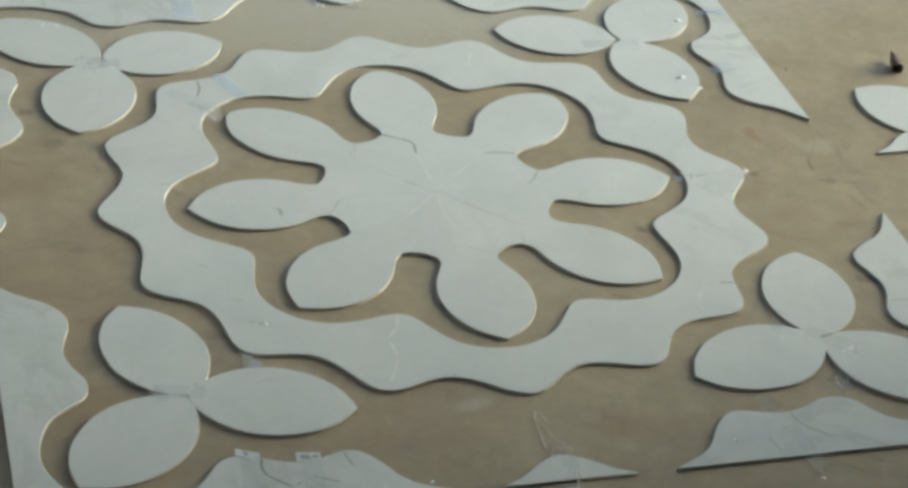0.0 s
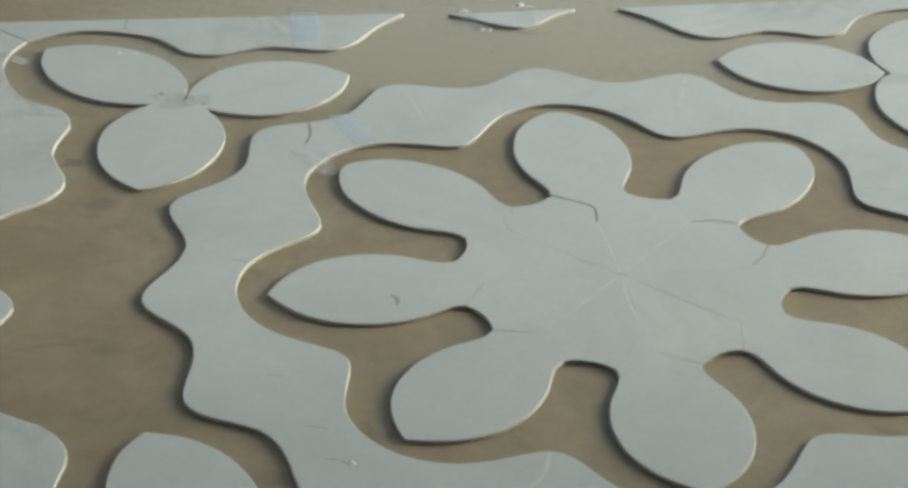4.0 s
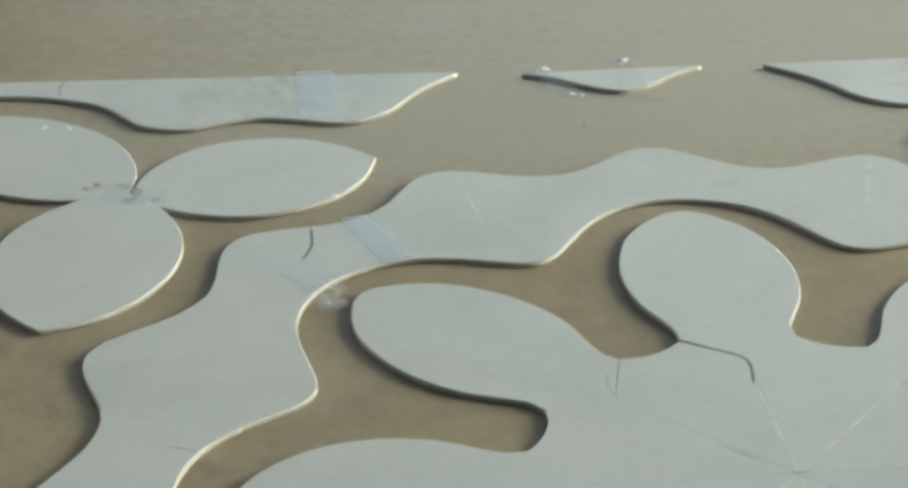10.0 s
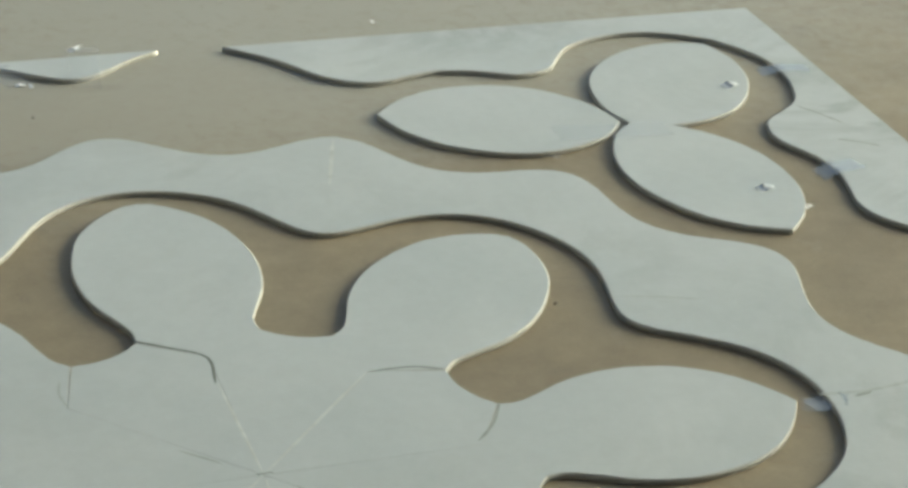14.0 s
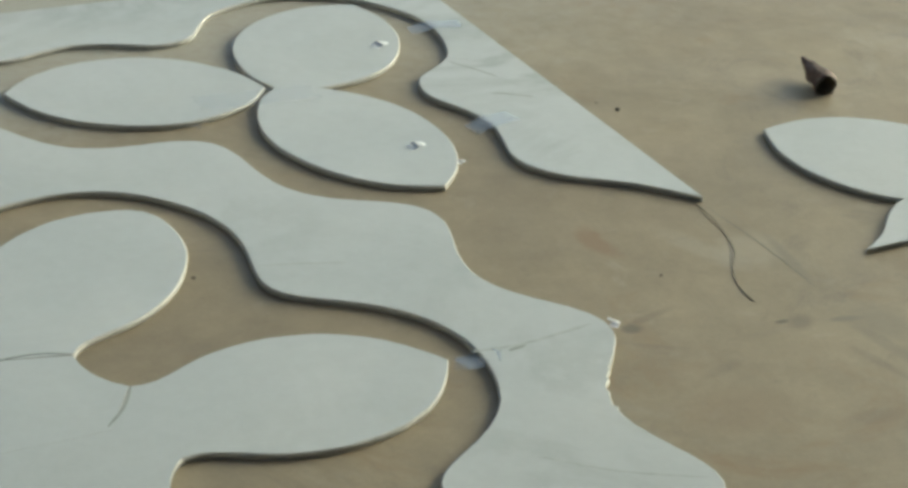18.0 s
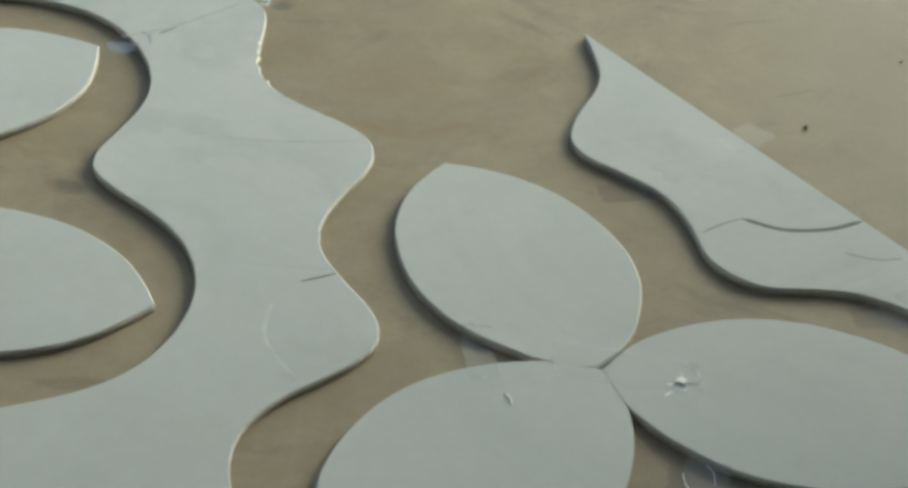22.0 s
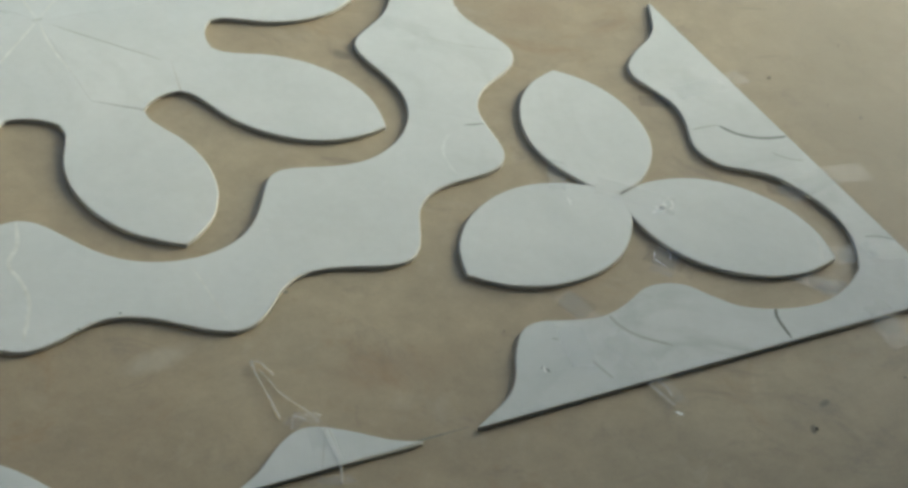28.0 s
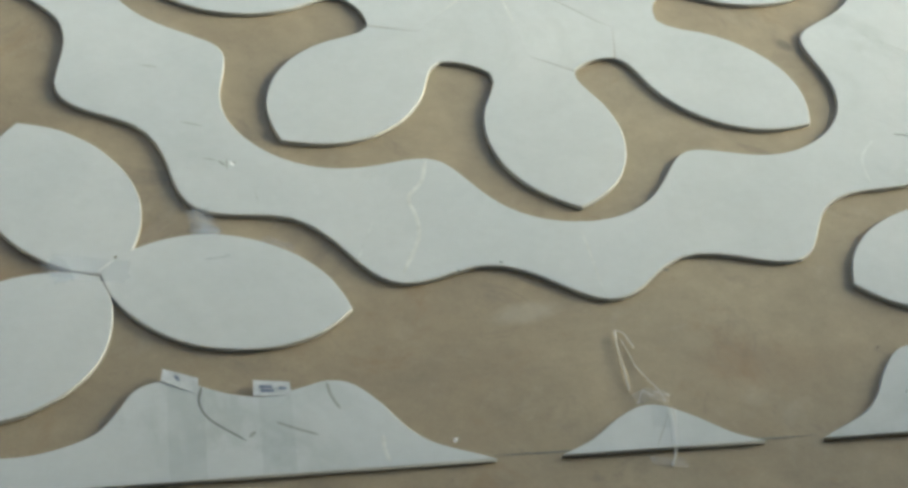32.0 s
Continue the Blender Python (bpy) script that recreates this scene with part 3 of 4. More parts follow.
def build_border():
    plates = [corner_plate((1.830, 1.817), ((1.814, 0.389), (0.382, 1.792)), "white marble corner border plate with a wavy inner edge", [], 80),
              corner_plate((-1.877, 1.857), ((-0.394, 1.810), (-1.850, 0.395)), "white marble corner border plate with an open mitre joint", [(0.0, 0.001)], 84, (0.0, 0.0), 0.05),
              corner_plate((-1.812, -1.803), ((-1.812, -0.385), (-0.396, -1.800)), "white marble corner border plate with curved cracks and tape", [], 88, (0.012, 0.020), 0.01, (0.0, 0.056)),
              corner_plate((1.820, -1.808), ((0.364, -1.806), (1.809, -0.374)), "grey-veined white marble corner border plate, cracked and taped", [], 92, (0.01, 0.01), 0.02, (0.043, 0.043))]
    marks = [(0, [(1.653, 1.203), (1.684, 1.154), (1.721, 1.085)], PENCIL, 0.0035), (0, [(1.657, 1.009), (1.697, 0.989), (1.742, 0.956)], PENCIL, 0.0035),
             (1, [(-0.807, 1.587), (-0.797, 1.665)], PENCIL, 0.002), (1, [(-1.364, 1.847), (-1.379, 1.799), (-1.374, 1.751)], PENCIL, 0.003),
             (2, [(-1.006, -1.536), (-1.016, -1.585), (-0.997, -1.635), (-0.927, -1.701)], CRACK, 0.0035), (2, [(-0.730, -1.546), (-0.726, -1.585), (-0.712, -1.626)], PENCIL, 0.005),
             (2, [(-0.858, -1.652), (-0.815, -1.676), (-0.771, -1.697)], PENCIL, 0.0045),
             (2, [(-0.905, -1.676), (-0.920, -1.692)], PENCIL, 0.006), (2, [(-0.632, -1.710), (-0.635, -1.750), (-0.630, -1.788)], FILLER, 0.006),
             (3, [(1.314, -1.691), (1.295, -1.726), (1.284, -1.800)], CRACK, 0.006), (3, [(1.556, -0.975), (1.600, -0.973), (1.642, -0.977)], PENCIL, 0.003),
             (3, [(1.640, -0.977), (1.677, -1.034), (1.743, -1.071), (1.811, -1.082)], CRACK, 0.0065), (3, [(1.743, -1.528), (1.782, -1.540), (1.818, -1.564)], CRACK, 0.003),
             (3, [(0.878, -1.573), (0.882, -1.615), (0.909, -1.664), (0.972, -1.722)], PENCIL, 0.006), (3, [(0.745, -1.697), (0.753, -1.737), (0.760, -1.771)], PENCIL, 0.004),
             (3, [(0.693, -1.599), (0.709, -1.609)], PENCIL, 0.004), (3, [(0.613, -1.680), (0.626, -1.700)], CRACK, 0.005), (3, [(1.719, -1.133), (1.750, -1.172), (1.790, -1.192)], PENCIL, 0.003)]
    for k, pts, mat, w in marks:
        c = plates[k].location.to_2d()
        part("crack" if mat is CRACK else "mark", strip([p - c for p in spline(scaled(pts), 5)], w, TH), mat, plates[k])
    mid_piece((-0.006, 1.793), 181.5, "small wavy white marble border piece with torn tape", 100, width=0.46, height=0.126)
    mid_piece((-0.012, -1.802), 0, "small wavy white marble border piece under tape strands", 101, height=0.127)
    mid_piece((-1.830, 0.005), 270, "small wavy white marble border piece", 102, height=0.128)
    mid_piece((2.232, 0.081), 1.0, "loose white marble border piece beside a leaf", 103, height=0.15)


build_border()


# ---- clear packing tape: strips that hold the plates, with torn and curled ends ----
TAPE_W = 0.048
ON = TH + 0.0007


def tape(points, seed, width=TAPE_W, ruffle=0.0012, label="strip of clear packing tape stuck across marble plates", film=TAPE):
    """A strip along (x, y, z) points, x and y in petal lengths and z in metres, torn unevenly at both ends."""
    rnd = random.Random(seed)
    line = [Vector((x * U, y * U, z)) for x, y, z in points]
    path = []
    for a, b in zip(line, line[1:]):
        steps = max(2, round((b - a).length / 0.008))
        path += [a.lerp(b, i / steps) for i in range(steps)]
    path.append(line[-1])
    bm = bmesh.new()
    rows = []
    for i, p in enumerate(path):
        d = (path[min(i + 1, len(path) - 1)] - path[max(i - 1, 0)]).to_2d().normalized()
        s = Vector((-d.y, d.x))
        row = []
        for j in range(7):
            f = j / 6 - 0.5
            end = (rnd.uniform(-0.004, 0.004) if i in (0, len(path) - 1) else 0)
            q = p.to_2d() + s * f * width + d * end
            z = p.z + abs(noise.noise(Vector((q.x * 45, q.y * 45, seed)))) * ruffle * 2
            row.append(bm.verts.new((q.x, q.y, z)))
        rows.append(row)
    for a, b in zip(rows, rows[1:]):
        for j in range(6):
            bm.faces.new((b[j], b[j + 1], a[j + 1], a[j])).smooth = True
    return tagged(place("tape_strip", bm, film), label, "tape", "tape strips")


def curl(x, y, z, turn, size, seed, label="curled flake of clear tape"):
    """A small rolled-up scrap of tape, its glint put into the white colour."""
    rnd = random.Random(seed)
    bm = bmesh.new()
    rows = []
    for i in range(9):
        a = i / 8 * 1.9
        r = size * (0.35 + 0.12 * i / 8)
        row = []
        for j in range(4):
            w = (j / 3 - 0.5) * size * (0.9 + 0.3 * rnd.random())
            row.append(bm.verts.new((r * math.cos(a - 1.4), w + 0.15 * size * math.sin(a), size * 0.05 * math.sin(math.pi * i / 8))))
        rows.append(row)
    for p, q in zip(rows, rows[1:]):
        for j in range(3):
            bm.faces.new((p[j], p[j + 1], q[j + 1], q[j])).smooth = True
    ob = place("tape_curl", bm, FLAKE)
    ob.matrix_basis = pose(x * U, y * U, z, 0, 0, turn)
    return tagged(ob, label, "tape scrap", "tape curls")


def pinch(x, y, z, turn, size):
    """A pinched-up scrap of film: a small crumpled tent with two wings lying flat."""
    bm = bmesh.new()
    line = [(-0.9, 0.04), (-0.35, 0.08), (-0.12, 0.36), (0.0, 0.32), (0.16, 0.10), (0.55, 0.14), (0.95, 0.03)]
    rows = [[bm.verts.new((u * size * (1 - 0.15 * abs(v)), v * size * (0.45 - 0.1 * u), h * size * (1 - 0.35 * abs(v - 0.3)))) for v in (-1.0, -0.4, 0.3, 1.0)] for u, h in line]
    for p, q in zip(rows, rows[1:]):
        for j in range(3):
            bm.faces.new((p[j], q[j], q[j + 1], p[j + 1]))
    ob = place("tape_scrap", bm, FLAKE)
    ob.matrix_basis = pose(x * U, y * U, z, 0, 0, turn)
    return tagged(ob, "pinched-up white scrap of clear tape", "tape scrap", "raised tape scraps")


SHINY_STRIPS, DIM_STRIPS, HAZY_STRIPS = (1, 3, 8, 9, 10), (19, 20, 21), (4, 12, 14, 15, 16, 17, 18)


def build_tape():
    fl = 0.0012
    strips = [
        ([(-1.275, 1.177, ON), (-1.106, 1.192, ON)], 0.05), ([(-0.712, 1.045, ON), (-0.638, 0.862, ON), (-0.632, 0.846, ON)], 0.04),
        ([(-0.944, 0.915, ON), (-0.860, 0.836, ON), (-0.802, 0.745, ON), (-0.774, 0.672, fl)], 0.045), ([(-0.752, 1.845, ON), (-0.757, 1.580, ON)], 0.062),
        ([(0.019, 1.628, fl), (0.023, 1.681, ON), (0.037, 1.791, ON), (0.043, 1.820, fl)], 0.045), ([(-0.171, 1.762, ON), (-0.130, 1.666, fl)], 0.04),
        ([(-1.802, 1.595, ON), (-1.762, 1.566, ON), (-1.712, 1.537, fl)], 0.03), ([(1.006, 1.162, ON), (1.282, 1.140, ON)], 0.05),
        ([(1.666, 1.423, fl), (1.725, 1.423, ON), (1.793, 1.405, ON)], 0.03), ([(1.528, 0.861, fl), (1.567, 0.866, ON), (1.640, 0.881, ON)], 0.035),
        ([(1.030, -0.008, fl), (1.060, -0.010, fl), (1.100, -0.018, ON)], 0.030), ([(1.091, -0.988, ON), (1.067, -1.023, fl), (1.045, -1.060, ON), (1.025, -1.095, ON)], 0.030),
        ([(1.139, -1.112, ON), (1.200, -1.171, ON), (1.293, -1.259, ON)], 0.05), ([(1.181, -1.401, ON), (1.146, -1.431, fl), (1.107, -1.472, fl)], 0.04),
        ([(1.554, -0.816, fl), (1.623, -0.814, ON), (1.752, -0.803, ON), (1.879, -0.781, fl)], 0.04), ([(1.645, -1.304, fl), (1.714, -1.293, ON), (1.812, -1.271, ON), (1.951, -1.279, fl)], 0.05),
        ([(1.577, -1.538, ON), (1.623, -1.562, fl), (1.724, -1.581, ON), (1.855, -1.633, ON), (1.926, -1.667, fl)], 0.048), ([(1.496, -1.653, fl), (1.548, -1.682, fl), (1.582, -1.780, ON), (1.586, -1.869, fl)], 0.05),
        ([(0.812, -1.457, fl), (0.830, -1.547, fl), (0.848, -1.656, ON), (0.861, -1.764, ON), (0.870, -1.892, fl)], 0.04), ([(0.012, -1.668, ON), (0.006, -1.702, ON), (-0.004, -1.748, ON)], 0.03),
        ([(-1.040, -1.520, ON), (-1.062, -1.800, ON)], 0.052), ([(-0.848, -1.548, ON), (-0.868, -1.798, ON)], 0.048), ([(-1.306, -1.130, ON), (-1.129, -1.166, ON)], 0.05),
        ([(-0.950, -0.959, ON), (-0.940, -1.005, fl), (-0.930, -1.080, fl), (-0.921, -1.131, ON)], 0.04),
        ([(0.754, -1.578, ON), (0.717, -1.718, ON)], 0.045)]
    for n, (pts, width) in enumerate(strips):
        tape(pts, 200 + n, width, film=SHINY if n in SHINY_STRIPS else DIM if n in DIM_STRIPS else HAZY if n in HAZY_STRIPS else TAPE)
    soiled = [([(1.493, -0.796), (1.579, -0.830)], 0.034), ([(1.613, -1.254), (1.705, -1.308)], 0.034), ([(1.120, -1.382), (1.193, -1.460)], 0.046), ([(0.812, -1.467), (0.845, -1.541)], 0.05),
              ([(1.485, -1.614), (1.563, -1.682)], 0.04), ([(-1.576, 0.829), (-1.522, 0.824)], 0.03), ([(-0.970, -1.000), (-0.911, -1.040)], 0.034)]
    for n, (pts, width) in enumerate(soiled):
        tape([(x, y, fl * 0.5) for x, y in pts], 240 + n, width, 0.0004, "flat piece of dusty clear tape stuck to the floor", SOILED)
    bits = [([(-0.975, -1.030, 0.001), (-0.948, -1.042, 0.004), (-0.900, -1.030, 0.003)], 0.018), ([(-0.958, -0.966, ON), (-0.946, -0.990, 0.003), (-0.925, -1.020, 0.001)], 0.022),
            ([(-0.810, -1.070, 0.002), (-0.775, -1.086, 0.005), (-0.735, -1.100, 0.002)], 0.014), ([(-1.330, -1.118, 0.004), (-1.290, -1.130, ON), (-1.275, -1.190, ON)], 0.03),
            ([(1.560, -1.815, ON), (1.562, -1.845, 0.003), (1.566, -1.915, 0.001)], 0.052), ([(1.890, -1.600, 0.002), (1.921, -1.634, 0.003)], 0.03), ([(-0.878, 0.808, ON), (-0.835, 0.775, ON), (-0.800, 0.735, ON), (-0.782, 0.680, 0.003)], 0.016), ([(-0.790, 0.690, 0.002), (-0.755, 0.668, 0.003)], 0.026),
            ([(-1.255, 1.200, ON + 0.0006), (-1.185, 1.205, ON + 0.0006)], 0.03), ([(1.015, -0.002, 0.001), (1.040, -0.023, 0.004), (1.060, -0.038, ON)], 0.028), ([(1.538, 0.863, 0.002), (1.572, 0.873, ON)], 0.030), ([(1.557, 0.905, 0.002), (1.581, 0.905, ON)], 0.016),
            ([(1.691, 1.418, 0.002), (1.730, 1.421, ON)], 0.028), ([(0.972, 1.089, 0.002), (0.957, 1.060, 0.001)], 0.022),
            ([(-0.773, 0.785, ON), (-0.760, 0.750, 0.002), (-0.753, 0.725, 0.001)], 0.022), ([(-1.762, 1.566, ON), (-1.717, 1.542, 0.002)], 0.026),
            ([(1.454, -1.585, 0.001), (1.496, -1.644, 0.002), (1.533, -1.682, 0.001)], 0.036), ([(1.624, -1.567, 0.001), (1.679, -1.581, 0.003), (1.724, -1.581, ON)], 0.036),
            ([(-0.040, -1.655, 0.004), (-0.008, -1.640, 0.007), (0.042, -1.648, 0.003)], 0.024), ([(-0.050, -1.828, 0.001), (0.024, -1.844, 0.002)], 0.018), ([(0.034, -1.684, ON), (0.026, -1.735, ON + 0.002), (0.012, -1.806, ON)], 0.013),
            ([(-0.201, 1.815, 0.004), (-0.161, 1.822, 0.002)], 0.02), ([(0.027, 1.835, 0.006), (0.086, 1.844, 0.002)], 0.022), ([(-0.950, -1.020, 0.002), (-0.910, -1.030, 0.002)], 0.02)]
    for n, (pts, width) in enumerate(bits):
        tape(pts, 260 + n, width, 0.0035, "crumpled bit of clear tape at a plate's edge", CRUMPLED)
    for n, (x, y, z, turn, size) in enumerate([(-1.345, 1.556, TH, 40, 0.012), (-0.776, 0.748, 0.004, 70, 0.009), (-0.785, 0.690, 0.003, 20, 0.008), (-1.150, 1.150, TH, 70, 0.010),
                                               (1.248, -1.252, TH, 40, 0.012), (1.235, -1.262, TH, 100, 0.010),
                                               (-0.171, 1.832, 0, 30, 0.018), (0.046, 1.878, 0, 120, 0.012), (-0.110, 1.666, 0, 0, 0.015),
                                               (-0.708, 0.820, 0.002, 20, 0.016), (-1.394, 1.567, TH, 150, 0.012), (-0.849, -0.799, TH, 40, 0.010), (-0.742, 1.149, TH, 80, 0.009), (0.856, -1.922, 0, 45, 0.010),
                                               (1.926, -1.677, 0, 10, 0.009), (0.614, -1.690, TH, 0, 0.008), (0.802, 1.915, 0, 0, 0.014), (1.351, 0.011, TH, 30, 0.012)]):
        curl(x, y, z, turn, size, 300 + n)
    for x, y, z, turn, size in [(1.545, 1.345, TH, 20, 0.018), (1.363, 0.808, TH, 12, 0.017), (1.262, -1.250, TH, 40, 0.012), (-0.180, 1.832, 0.0, 10, 0.012), (0.030, 1.862, 0.0, 30, 0.013), (-0.128, 1.672, 0.001, 0, 0.009),
                                (-0.472, -1.728, 0.0, 50, 0.005), (1.429, 0.728, 0.0, 20, 0.009), (1.352, 0.000, TH, 40, 0.010)]:
        pinch(x, y, z, turn, size)


build_tape()


def strand(points, radius, mat, name, label, category, group="", uneven=0.0):
    """A thin round string through 3D points (x, y in petal lengths, z in metres)."""
    flat = spline([(x, y) for x, y, _ in points], 6)
    zs = spline([(i, p[2]) for i, p in enumerate(points)], 6)
    path = [Vector((p.x * U, p.y * U, q.y + radius)) for p, q in zip(flat, zs)]
    bm = bmesh.new()
    rings = []
    kink = [Vector((noise.noise(p * 60), noise.noise(p * 60 + Vector((9, 0, 0))), 0)) * radius * uneven * 1.6 for p in path]
    path = [p + k for p, k in zip(path, kink)]
    for i, p in enumerate(path):
        d = (path[min(i + 1, len(path) - 1)] - path[max(i - 1, 0)]).normalized()
        a = d.cross(Vector((0, 0, 1))).normalized()
        b = a.cross(d)
        wide = radius * (1 + uneven * (0.9 * noise.noise(p * 90) + 0.5 * noise.noise(p * 240)))
        twist = uneven * i * 0.7
        rings.append([bm.verts.new(p + (a * math.cos(t + twist) * wide + b * math.sin(t + twist) * wide * (1 - 0.35 * uneven))) for t in (k * math.tau / 6 for k in range(6))])
    for r, q in zip(rings, rings[1:]):
        for k in range(6):
            bm.faces.new((r[k], r[(k + 1) % 6], q[(k + 1) % 6], q[k])).smooth = True
    bm.faces.new(rings[0][::-1])
    bm.faces.new(rings[-1])
    return tagged(place(name, bm, mat), label, category, group)


def build_strands():
    text = "milky twisted strand of torn plastic tape on the floor"
    for pts, r in [([(-0.030, -1.434, 0.004), (-0.037, -1.483, 0.002), (-0.040, -1.540, 0.003), (-0.046, -1.620, 0)], 0.0027), ([(-0.028, -1.433, 0.005), (-0.010, -1.446, 0.004), (0.001, -1.484, 0)], 0.0026),
                   ([(-0.022, -1.455, 0.001), (-0.016, -1.495, 0.001), (-0.010, -1.540, 0.001), (0.006, -1.590, 0.004), (0.022, -1.640, 0.008)], 0.0014), ([(-0.036, -1.660, 0.002), (-0.018, -1.634, 0.008), (0.002, -1.650, ON)], 0.0018),
                   ([(0.008, -1.632, 0.004), (0.022, -1.640, 0.008), (0.026, -1.668, ON)], 0.0016), ([(0.030, -1.633, 0.004), (0.044, -1.645, 0.002)], 0.0022),
                   ([(0.030, -1.688, ON), (0.002, -1.742, ON), (-0.030, -1.797, ON)], 0.0009), ([(0.036, -1.688, ON), (0.029, -1.745, ON + 0.002), (0.017, -1.803, ON)], 0.0011),
                   ([(0.012, -1.800, ON), (0.004, -1.826, 0.004), (-0.008, -1.846, 0)], 0.0024),
                   ([(0.833, -1.794, 0.001), (0.848, -1.843, 0.002), (0.860, -1.893, 0)], 0.0018), ([(0.862, -1.784, 0.001), (0.874, -1.833, 0.002), (0.874, -1.863, 0)], 0.0018)]:
        strand(pts, r * 0.75, TWIST, "tape_strand", text, "plastic strand", "tape strands", 1.0)
    for pts in ([(1.143, -1.390, 0), (1.128, -1.417, 0.001), (1.139, -1.449, 0)], [(1.184, -1.391, 0), (1.176, -1.416, 0.003), (1.165, -1.431, 0)],
                [(1.302, -1.217, TH), (1.297, -1.251, TH), (1.275, -1.262, TH)], [(1.280, -1.230, TH), (1.271, -1.252, TH), (1.287, -1.265, TH)], [(1.026, -1.112, 0.001), (1.030, -1.144, ON), (1.023, -1.162, ON)]):
        strand(pts, 0.0006, FLAKE, "tape_shred", "thin white shred of torn clear tape", "plastic shred", "tape shreds")
    strand([(1.794, 0.382, 0), (1.790, 0.324, 0.001), (1.775, 0.253, 0), (1.748, 0.180, 0), (1.701, 0.120, 0.001), (1.669, 0.055, 0), (1.661, -0.007, 0)], 0.0006, WIRE, "bent_wire",
           "thin dark curved wire lying on the floor", "wire")
    strand([(2.170, -1.262, 0), (2.194, -1.238, 0.001), (2.204, -1.251, 0.002), (2.200, -1.281, 0)], 0.0018, WIRE, "bent_staple", "small bent metal staple on the floor", "staple")


build_strands()


def build_husk():
    """A dry cone-shaped pod, hollow at its mouth."""
    thing = empty("dry_husk", "dry brown cone-shaped seed husk lying on the floor", "husk")
    mouth, tip = Vector((2.424 * U, 0.766 * U, 0.0165)), Vector((2.458 * U, 0.912 * U, 0.024))
    d = (tip - mouth).normalized()
    a = d.cross(Vector((0, 0, 1))).normalized()
    b = a.cross(d)
    length = (tip - mouth).length
    bm = bmesh.new()
    rings = []
    for i in range(12):
        t = i / 11
        r = 0.0165 * (1 - t) ** 0.75 * (1 + 0.22 * math.sin(t * 3.1)) + 0.0012
        ring = []
        for k in range(14):
            q = k * math.tau / 14
            rr = r * (1 + 0.38 * noise.noise(Vector((math.cos(q) * 2, math.sin(q) * 2, t * 5))))
            ring.append(bm.verts.new(mouth + d * (t * length) + (a * math.cos(q) + b * math.sin(q)) * rr))
        rings.append(ring)
    for p, q in zip(rings, rings[1:]):
        for k in range(14):
            bm.faces.new((p[k], p[(k + 1) % 14], q[(k + 1) % 14], q[k])).smooth = True
    bm.faces.new(rings[-1])
    part("shell", bm, HUSK, thing)
    bm = bmesh.new()
    outer = [bm.verts.new(mouth + (a * math.cos(k * math.tau / 14) + b * math.sin(k * math.tau / 14)) * 0.0162) for k in range(14)]
    deep = [bm.verts.new(mouth + d * 0.03 + (a * math.cos(k * math.tau / 14) + b * math.sin(k * math.tau / 14)) * 0.012) for k in range(14)]
    for k in range(14):
        bm.faces.new((outer[k], deep[k], deep[(k + 1) % 14], outer[(k + 1) % 14]))
    bm.faces.new(deep)
    part("hollow", bm, GRIT, thing, "dark hollow mouth")


build_husk()


def lump(x, y, size, mat, name, label, category, seed, flat=0.6, group=""):
    bm = bmesh.new()
    bmesh.ops.create_icosphere(bm, subdivisions=3 if size > 0.01 else 1, radius=size)
    for v in bm.verts:
        k = 1 + 0.45 * noise.noise(v.co * (1.6 / size) + Vector((seed, 0, 0))) + 0.2 * noise.noise(v.co * (4 / size) + Vector((0, seed, 0)))
        v.co = Vector((v.co.x * k, v.co.y * k * 0.8, max(v.co.z * k * flat, -size * flat * 0.5)))
    low = min(v.co.z for v in bm.verts)
    ob = place(name, bm, mat)
    ob.location = (x * U, y * U, -low)
    return tagged(ob, label, category, group)


def build_crumbs():
    lump(2.783, 0.723, 0.020, CRUMB, "plaster_crumb", "chalky white crumb of plaster on the floor", "crumb", 3)
    for n, (x, y, s) in enumerate([(1.957, -0.809, 0.005), (1.151, -2.079, 0.005), (1.488, -2.009, 0.004), (1.902, 0.854, 0.006), (0.712, 0.448, 0.004), (2.050, -0.978, 0.003), (2.279, -1.155, 0.003),
                                   (1.552, 0.147, 0.003), (0.602, -1.529, 0.0025), (-1.146, -1.105, 0.004), (2.288, -0.725, 0.003), (2.134, -1.476, 0.0025), (1.875, 0.904, 0.003), (-0.129, 1.492, 0.003)]):
        lump(x, y, s * 0.75, GRIT, "grit_grain", "small dark grain of grit on the floor", "grit", 20 + n, group="grit grains")


build_crumbs()


# added lump in place of an indistinct, shadowed dark shape
lump(3.162, 0.190, 0.085, GRIT, "dark_lump", "dark lump added for an indistinct dark shape on the floor", "cloth", 41, 0.8)


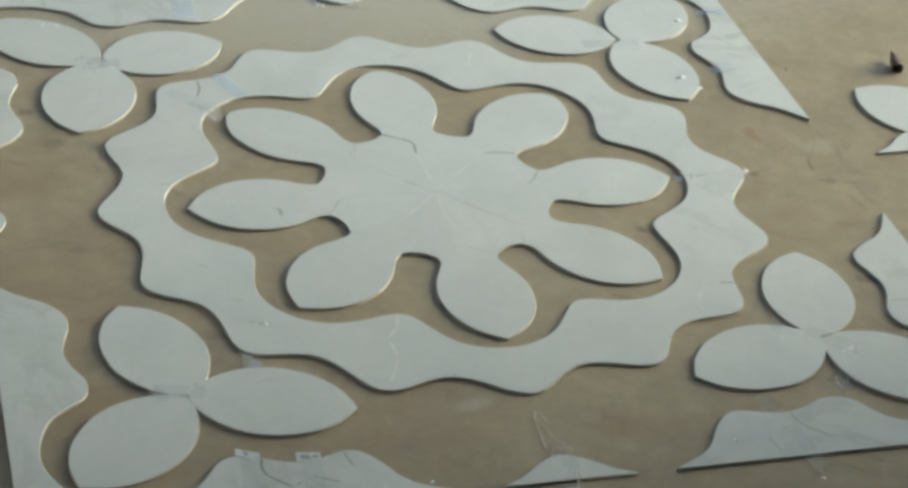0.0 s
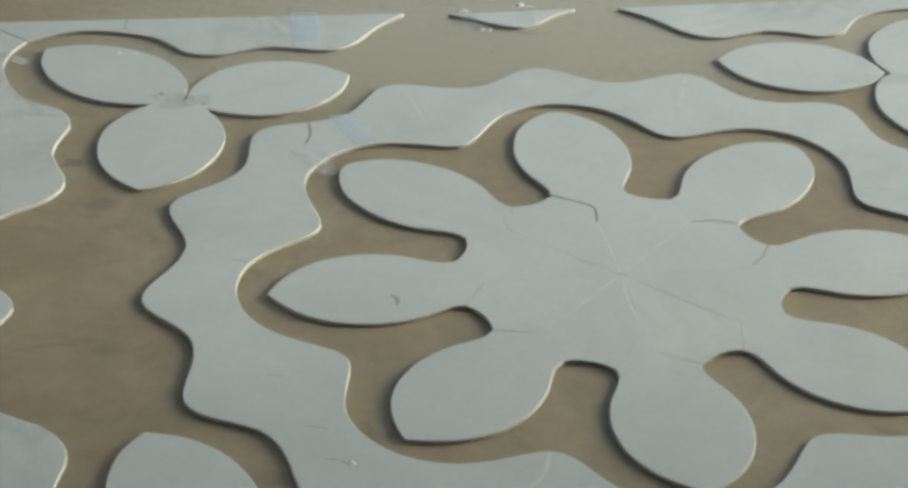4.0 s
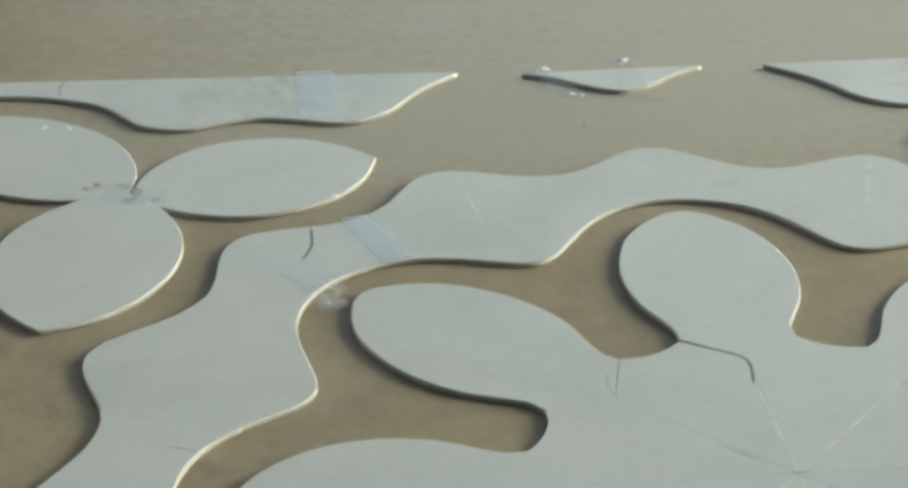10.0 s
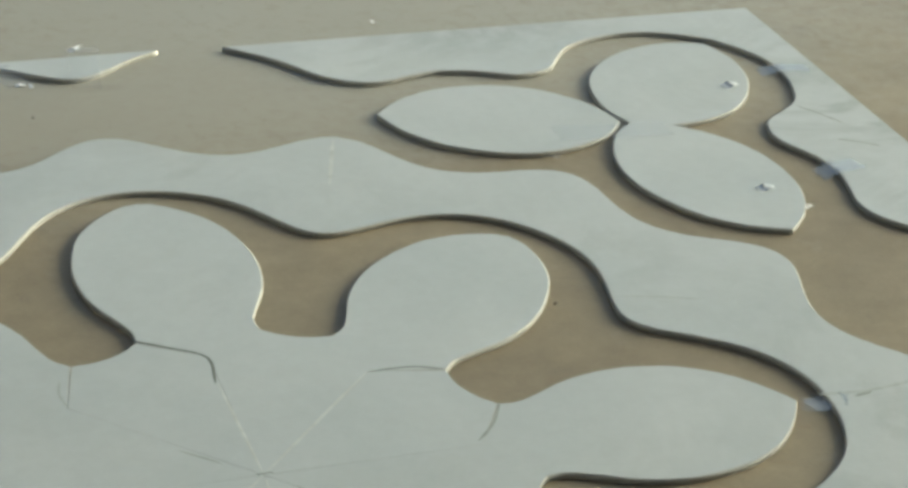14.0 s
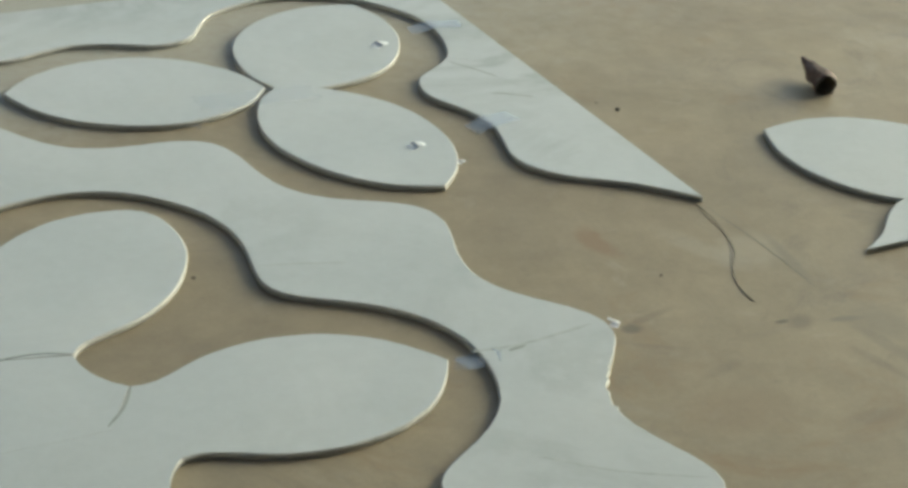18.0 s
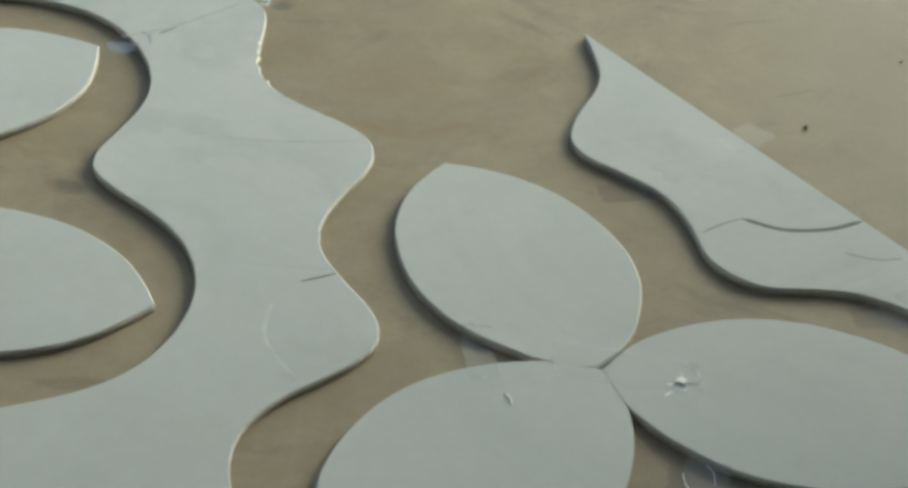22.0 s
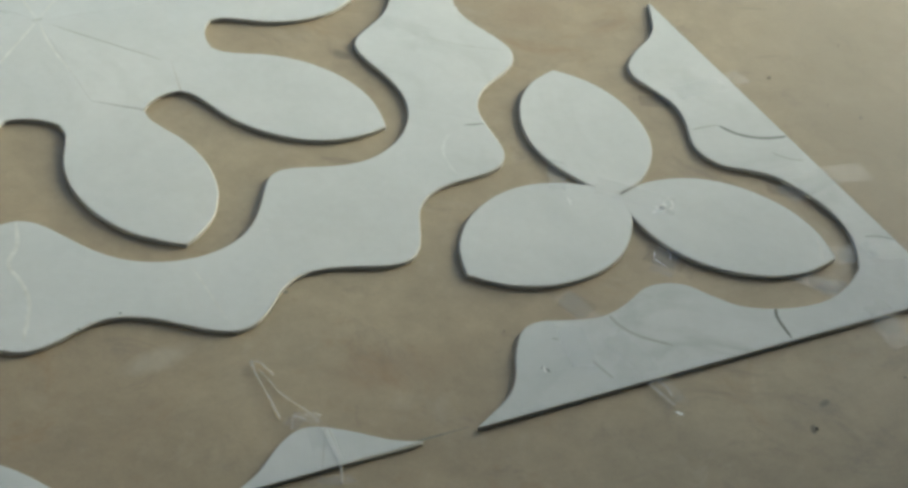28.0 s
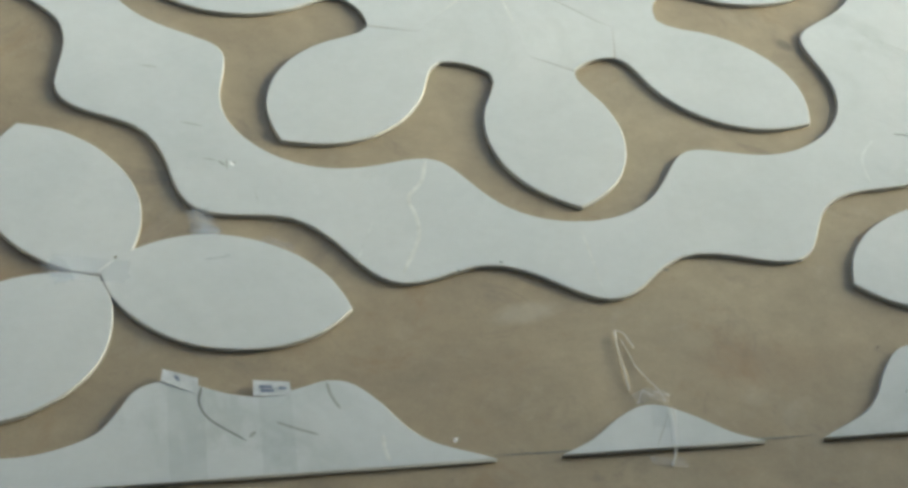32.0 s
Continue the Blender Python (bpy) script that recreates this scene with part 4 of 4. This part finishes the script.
def scrap(corners, label, ink):
    """A paper scrap lying flat, partly under tape, with plain ink bars."""
    thing = empty("paper_scrap", label, "paper")
    pts = scaled(corners)
    bm = bmesh.new()
    top = [bm.verts.new((p.x, p.y, TH + 0.0004 + 0.0012 * (i % 2))) for i, p in enumerate(pts)]
    low = [bm.verts.new((p.x, p.y, TH + 0.0002)) for p in pts]
    bm.faces.new(top)
    bm.faces.new(low[::-1])
    for i in range(len(pts)):
        j = (i + 1) % len(pts)
        bm.faces.new((low[i], low[j], top[j], top[i]))
    part("sheet", bm, PAPER, thing)
    for stroke in ink:
        part("ink_bar", strip(scaled(stroke), 0.005, TH + 0.0018, taper=False), INK, thing)


scrap([(-1.084, -1.476), (-1.010, -1.512), (-1.016, -1.558), (-1.092, -1.512)], "torn white paper label taped to a border plate", [[(-1.060, -1.500), (-1.052, -1.516)]])
scrap([(-0.891, -1.526), (-0.812, -1.539), (-0.813, -1.578), (-0.897, -1.573)], "small white paper label with pen marks, taped to a border plate",
      [[(-0.878, -1.560), (-0.850, -1.563)], [(-0.880, -1.548), (-0.852, -1.551)], [(-0.838, -1.556), (-0.822, -1.558)]])


def build_marks():
    """Loose marks: a chip on a petal, smudges on leaves, a layout line on the floor."""
    for pts, mat, w, z, name, label in [
            ([(-0.397, -1.781), (0.001, -1.787), (0.355, -1.787)], CRACK, 0.003, 0.0004, "layout_line", "thin dark layout line drawn on the floor"),
            ([(1.808, 0.372), (1.818, 0.190), (1.812, 0.001)], CRACK, 0.0011, 0.0003, "floor_scratch", "thin faint scratch on the cement floor"),
            ([(-0.665, -0.041), (-0.650, -0.066), (-0.655, -0.096)], PENCIL, 0.008, TH + 0.0002, "petal_smudge", "small grey smudge on a marble petal"),
            ([(-1.296, 1.236), (-1.286, 1.226)], PENCIL, 0.007, TH + 0.0024, "smudge", "dark smudge near a trefoil's middle"),
            ([(-1.274, 1.249), (-1.256, 1.244)], PENCIL, 0.011, TH + 0.0024, "smudge", "dark smudge near a trefoil's middle"),
            ([(-1.225, 1.246), (-1.190, 1.230), (-1.168, 1.205), (-1.172, 1.180)], PENCIL, 0.005, TH + 0.0024, "smudge", "dark creased line near a trefoil's middle"),
            ([(-1.205, 1.165), (-1.180, 1.170)], PENCIL, 0.009, TH + 0.0024, "smudge", "dark smudge near a trefoil's middle"),
            # light in the gap between two leaves, painted with pale filler
            ([(-1.201, -1.161), (-1.157, -1.119)], FILLER, 0.004, TH + 0.0014, "painted_lit_gap", "lit gap between two leaves, painted as a thin pale strip"),
            ([(-1.160, -1.112), (-1.152, -1.116)], GRIT, 0.006, TH + 0.0014, "smudge", "dark dot beside a trefoil's middle"),
            ([(-1.142, 1.166), (-1.124, 1.160)], PENCIL, 0.007, TH + 0.0024, "smudge", "dark smudge near a trefoil's middle"),
            ([(-1.037, -0.394), (-0.992, -0.404)], PENCIL, 0.0025, TH + 0.0002, "pencil_line", "short pencil line on the ring"),
            ([(-0.954, -0.628), (-0.897, -0.649)], PENCIL, 0.0025, TH + 0.0002, "pencil_line", "short pencil line on the ring")]:
        tagged(place(name, strip(spline(scaled(pts), 3), w, z), mat), label, "mark")


build_marks()


# ---- light blockers: unseen walls, lintel and ceiling, added to shape the daylight ----
def block(name, lo, hi, mat, label):
    bm = bmesh.new()
    bmesh.ops.create_cube(bm, size=1.0)
    for v in bm.verts:
        v.co = Vector([l + (h - l) * (c + 0.5) for l, h, c in zip(lo, hi, v.co)])
    tagged(place(name, bm, mat), label, "wall" if "wall" in name else "ceiling", kind="structure")


PLASTER = plain("grey plaster", (0.42, 0.412, 0.388), 0.9, 0.12, 3)
block("blocker_wall_south", (-6.2, -7.4, 0.0), (6.2, -7.2, 3.2), PLASTER, "unseen grey plaster wall added to hold back southern sky light")
block("blocker_wall_west", (-6.2, -7.2, 0.0), (-6.0, 4.4, 4.3), PLASTER, "unseen grey plaster wall added to hold back western sky light")
block("ceiling", (-6.2, -7.4, 4.3), (6.2, -0.4, 4.5), PLASTER, "unseen grey ceiling added to block sky light from above")
block("blocker_wall_east", (3.9, -7.2, 0.0), (4.1, -0.5, 4.3), PLASTER, "unseen grey plaster wall added to dim the south-east")
block("blocker_wall_east_lintel", (3.9, -0.5, 2.4), (4.1, 5.0, 4.3), PLASTER, "unseen grey plaster lintel added to dim the west")

block("blocker_wall_north", (-6.2, 4.4, 0.0), (-1.3, 4.6, 4.3), PLASTER, "unseen grey plaster wall added to dim the north-west")
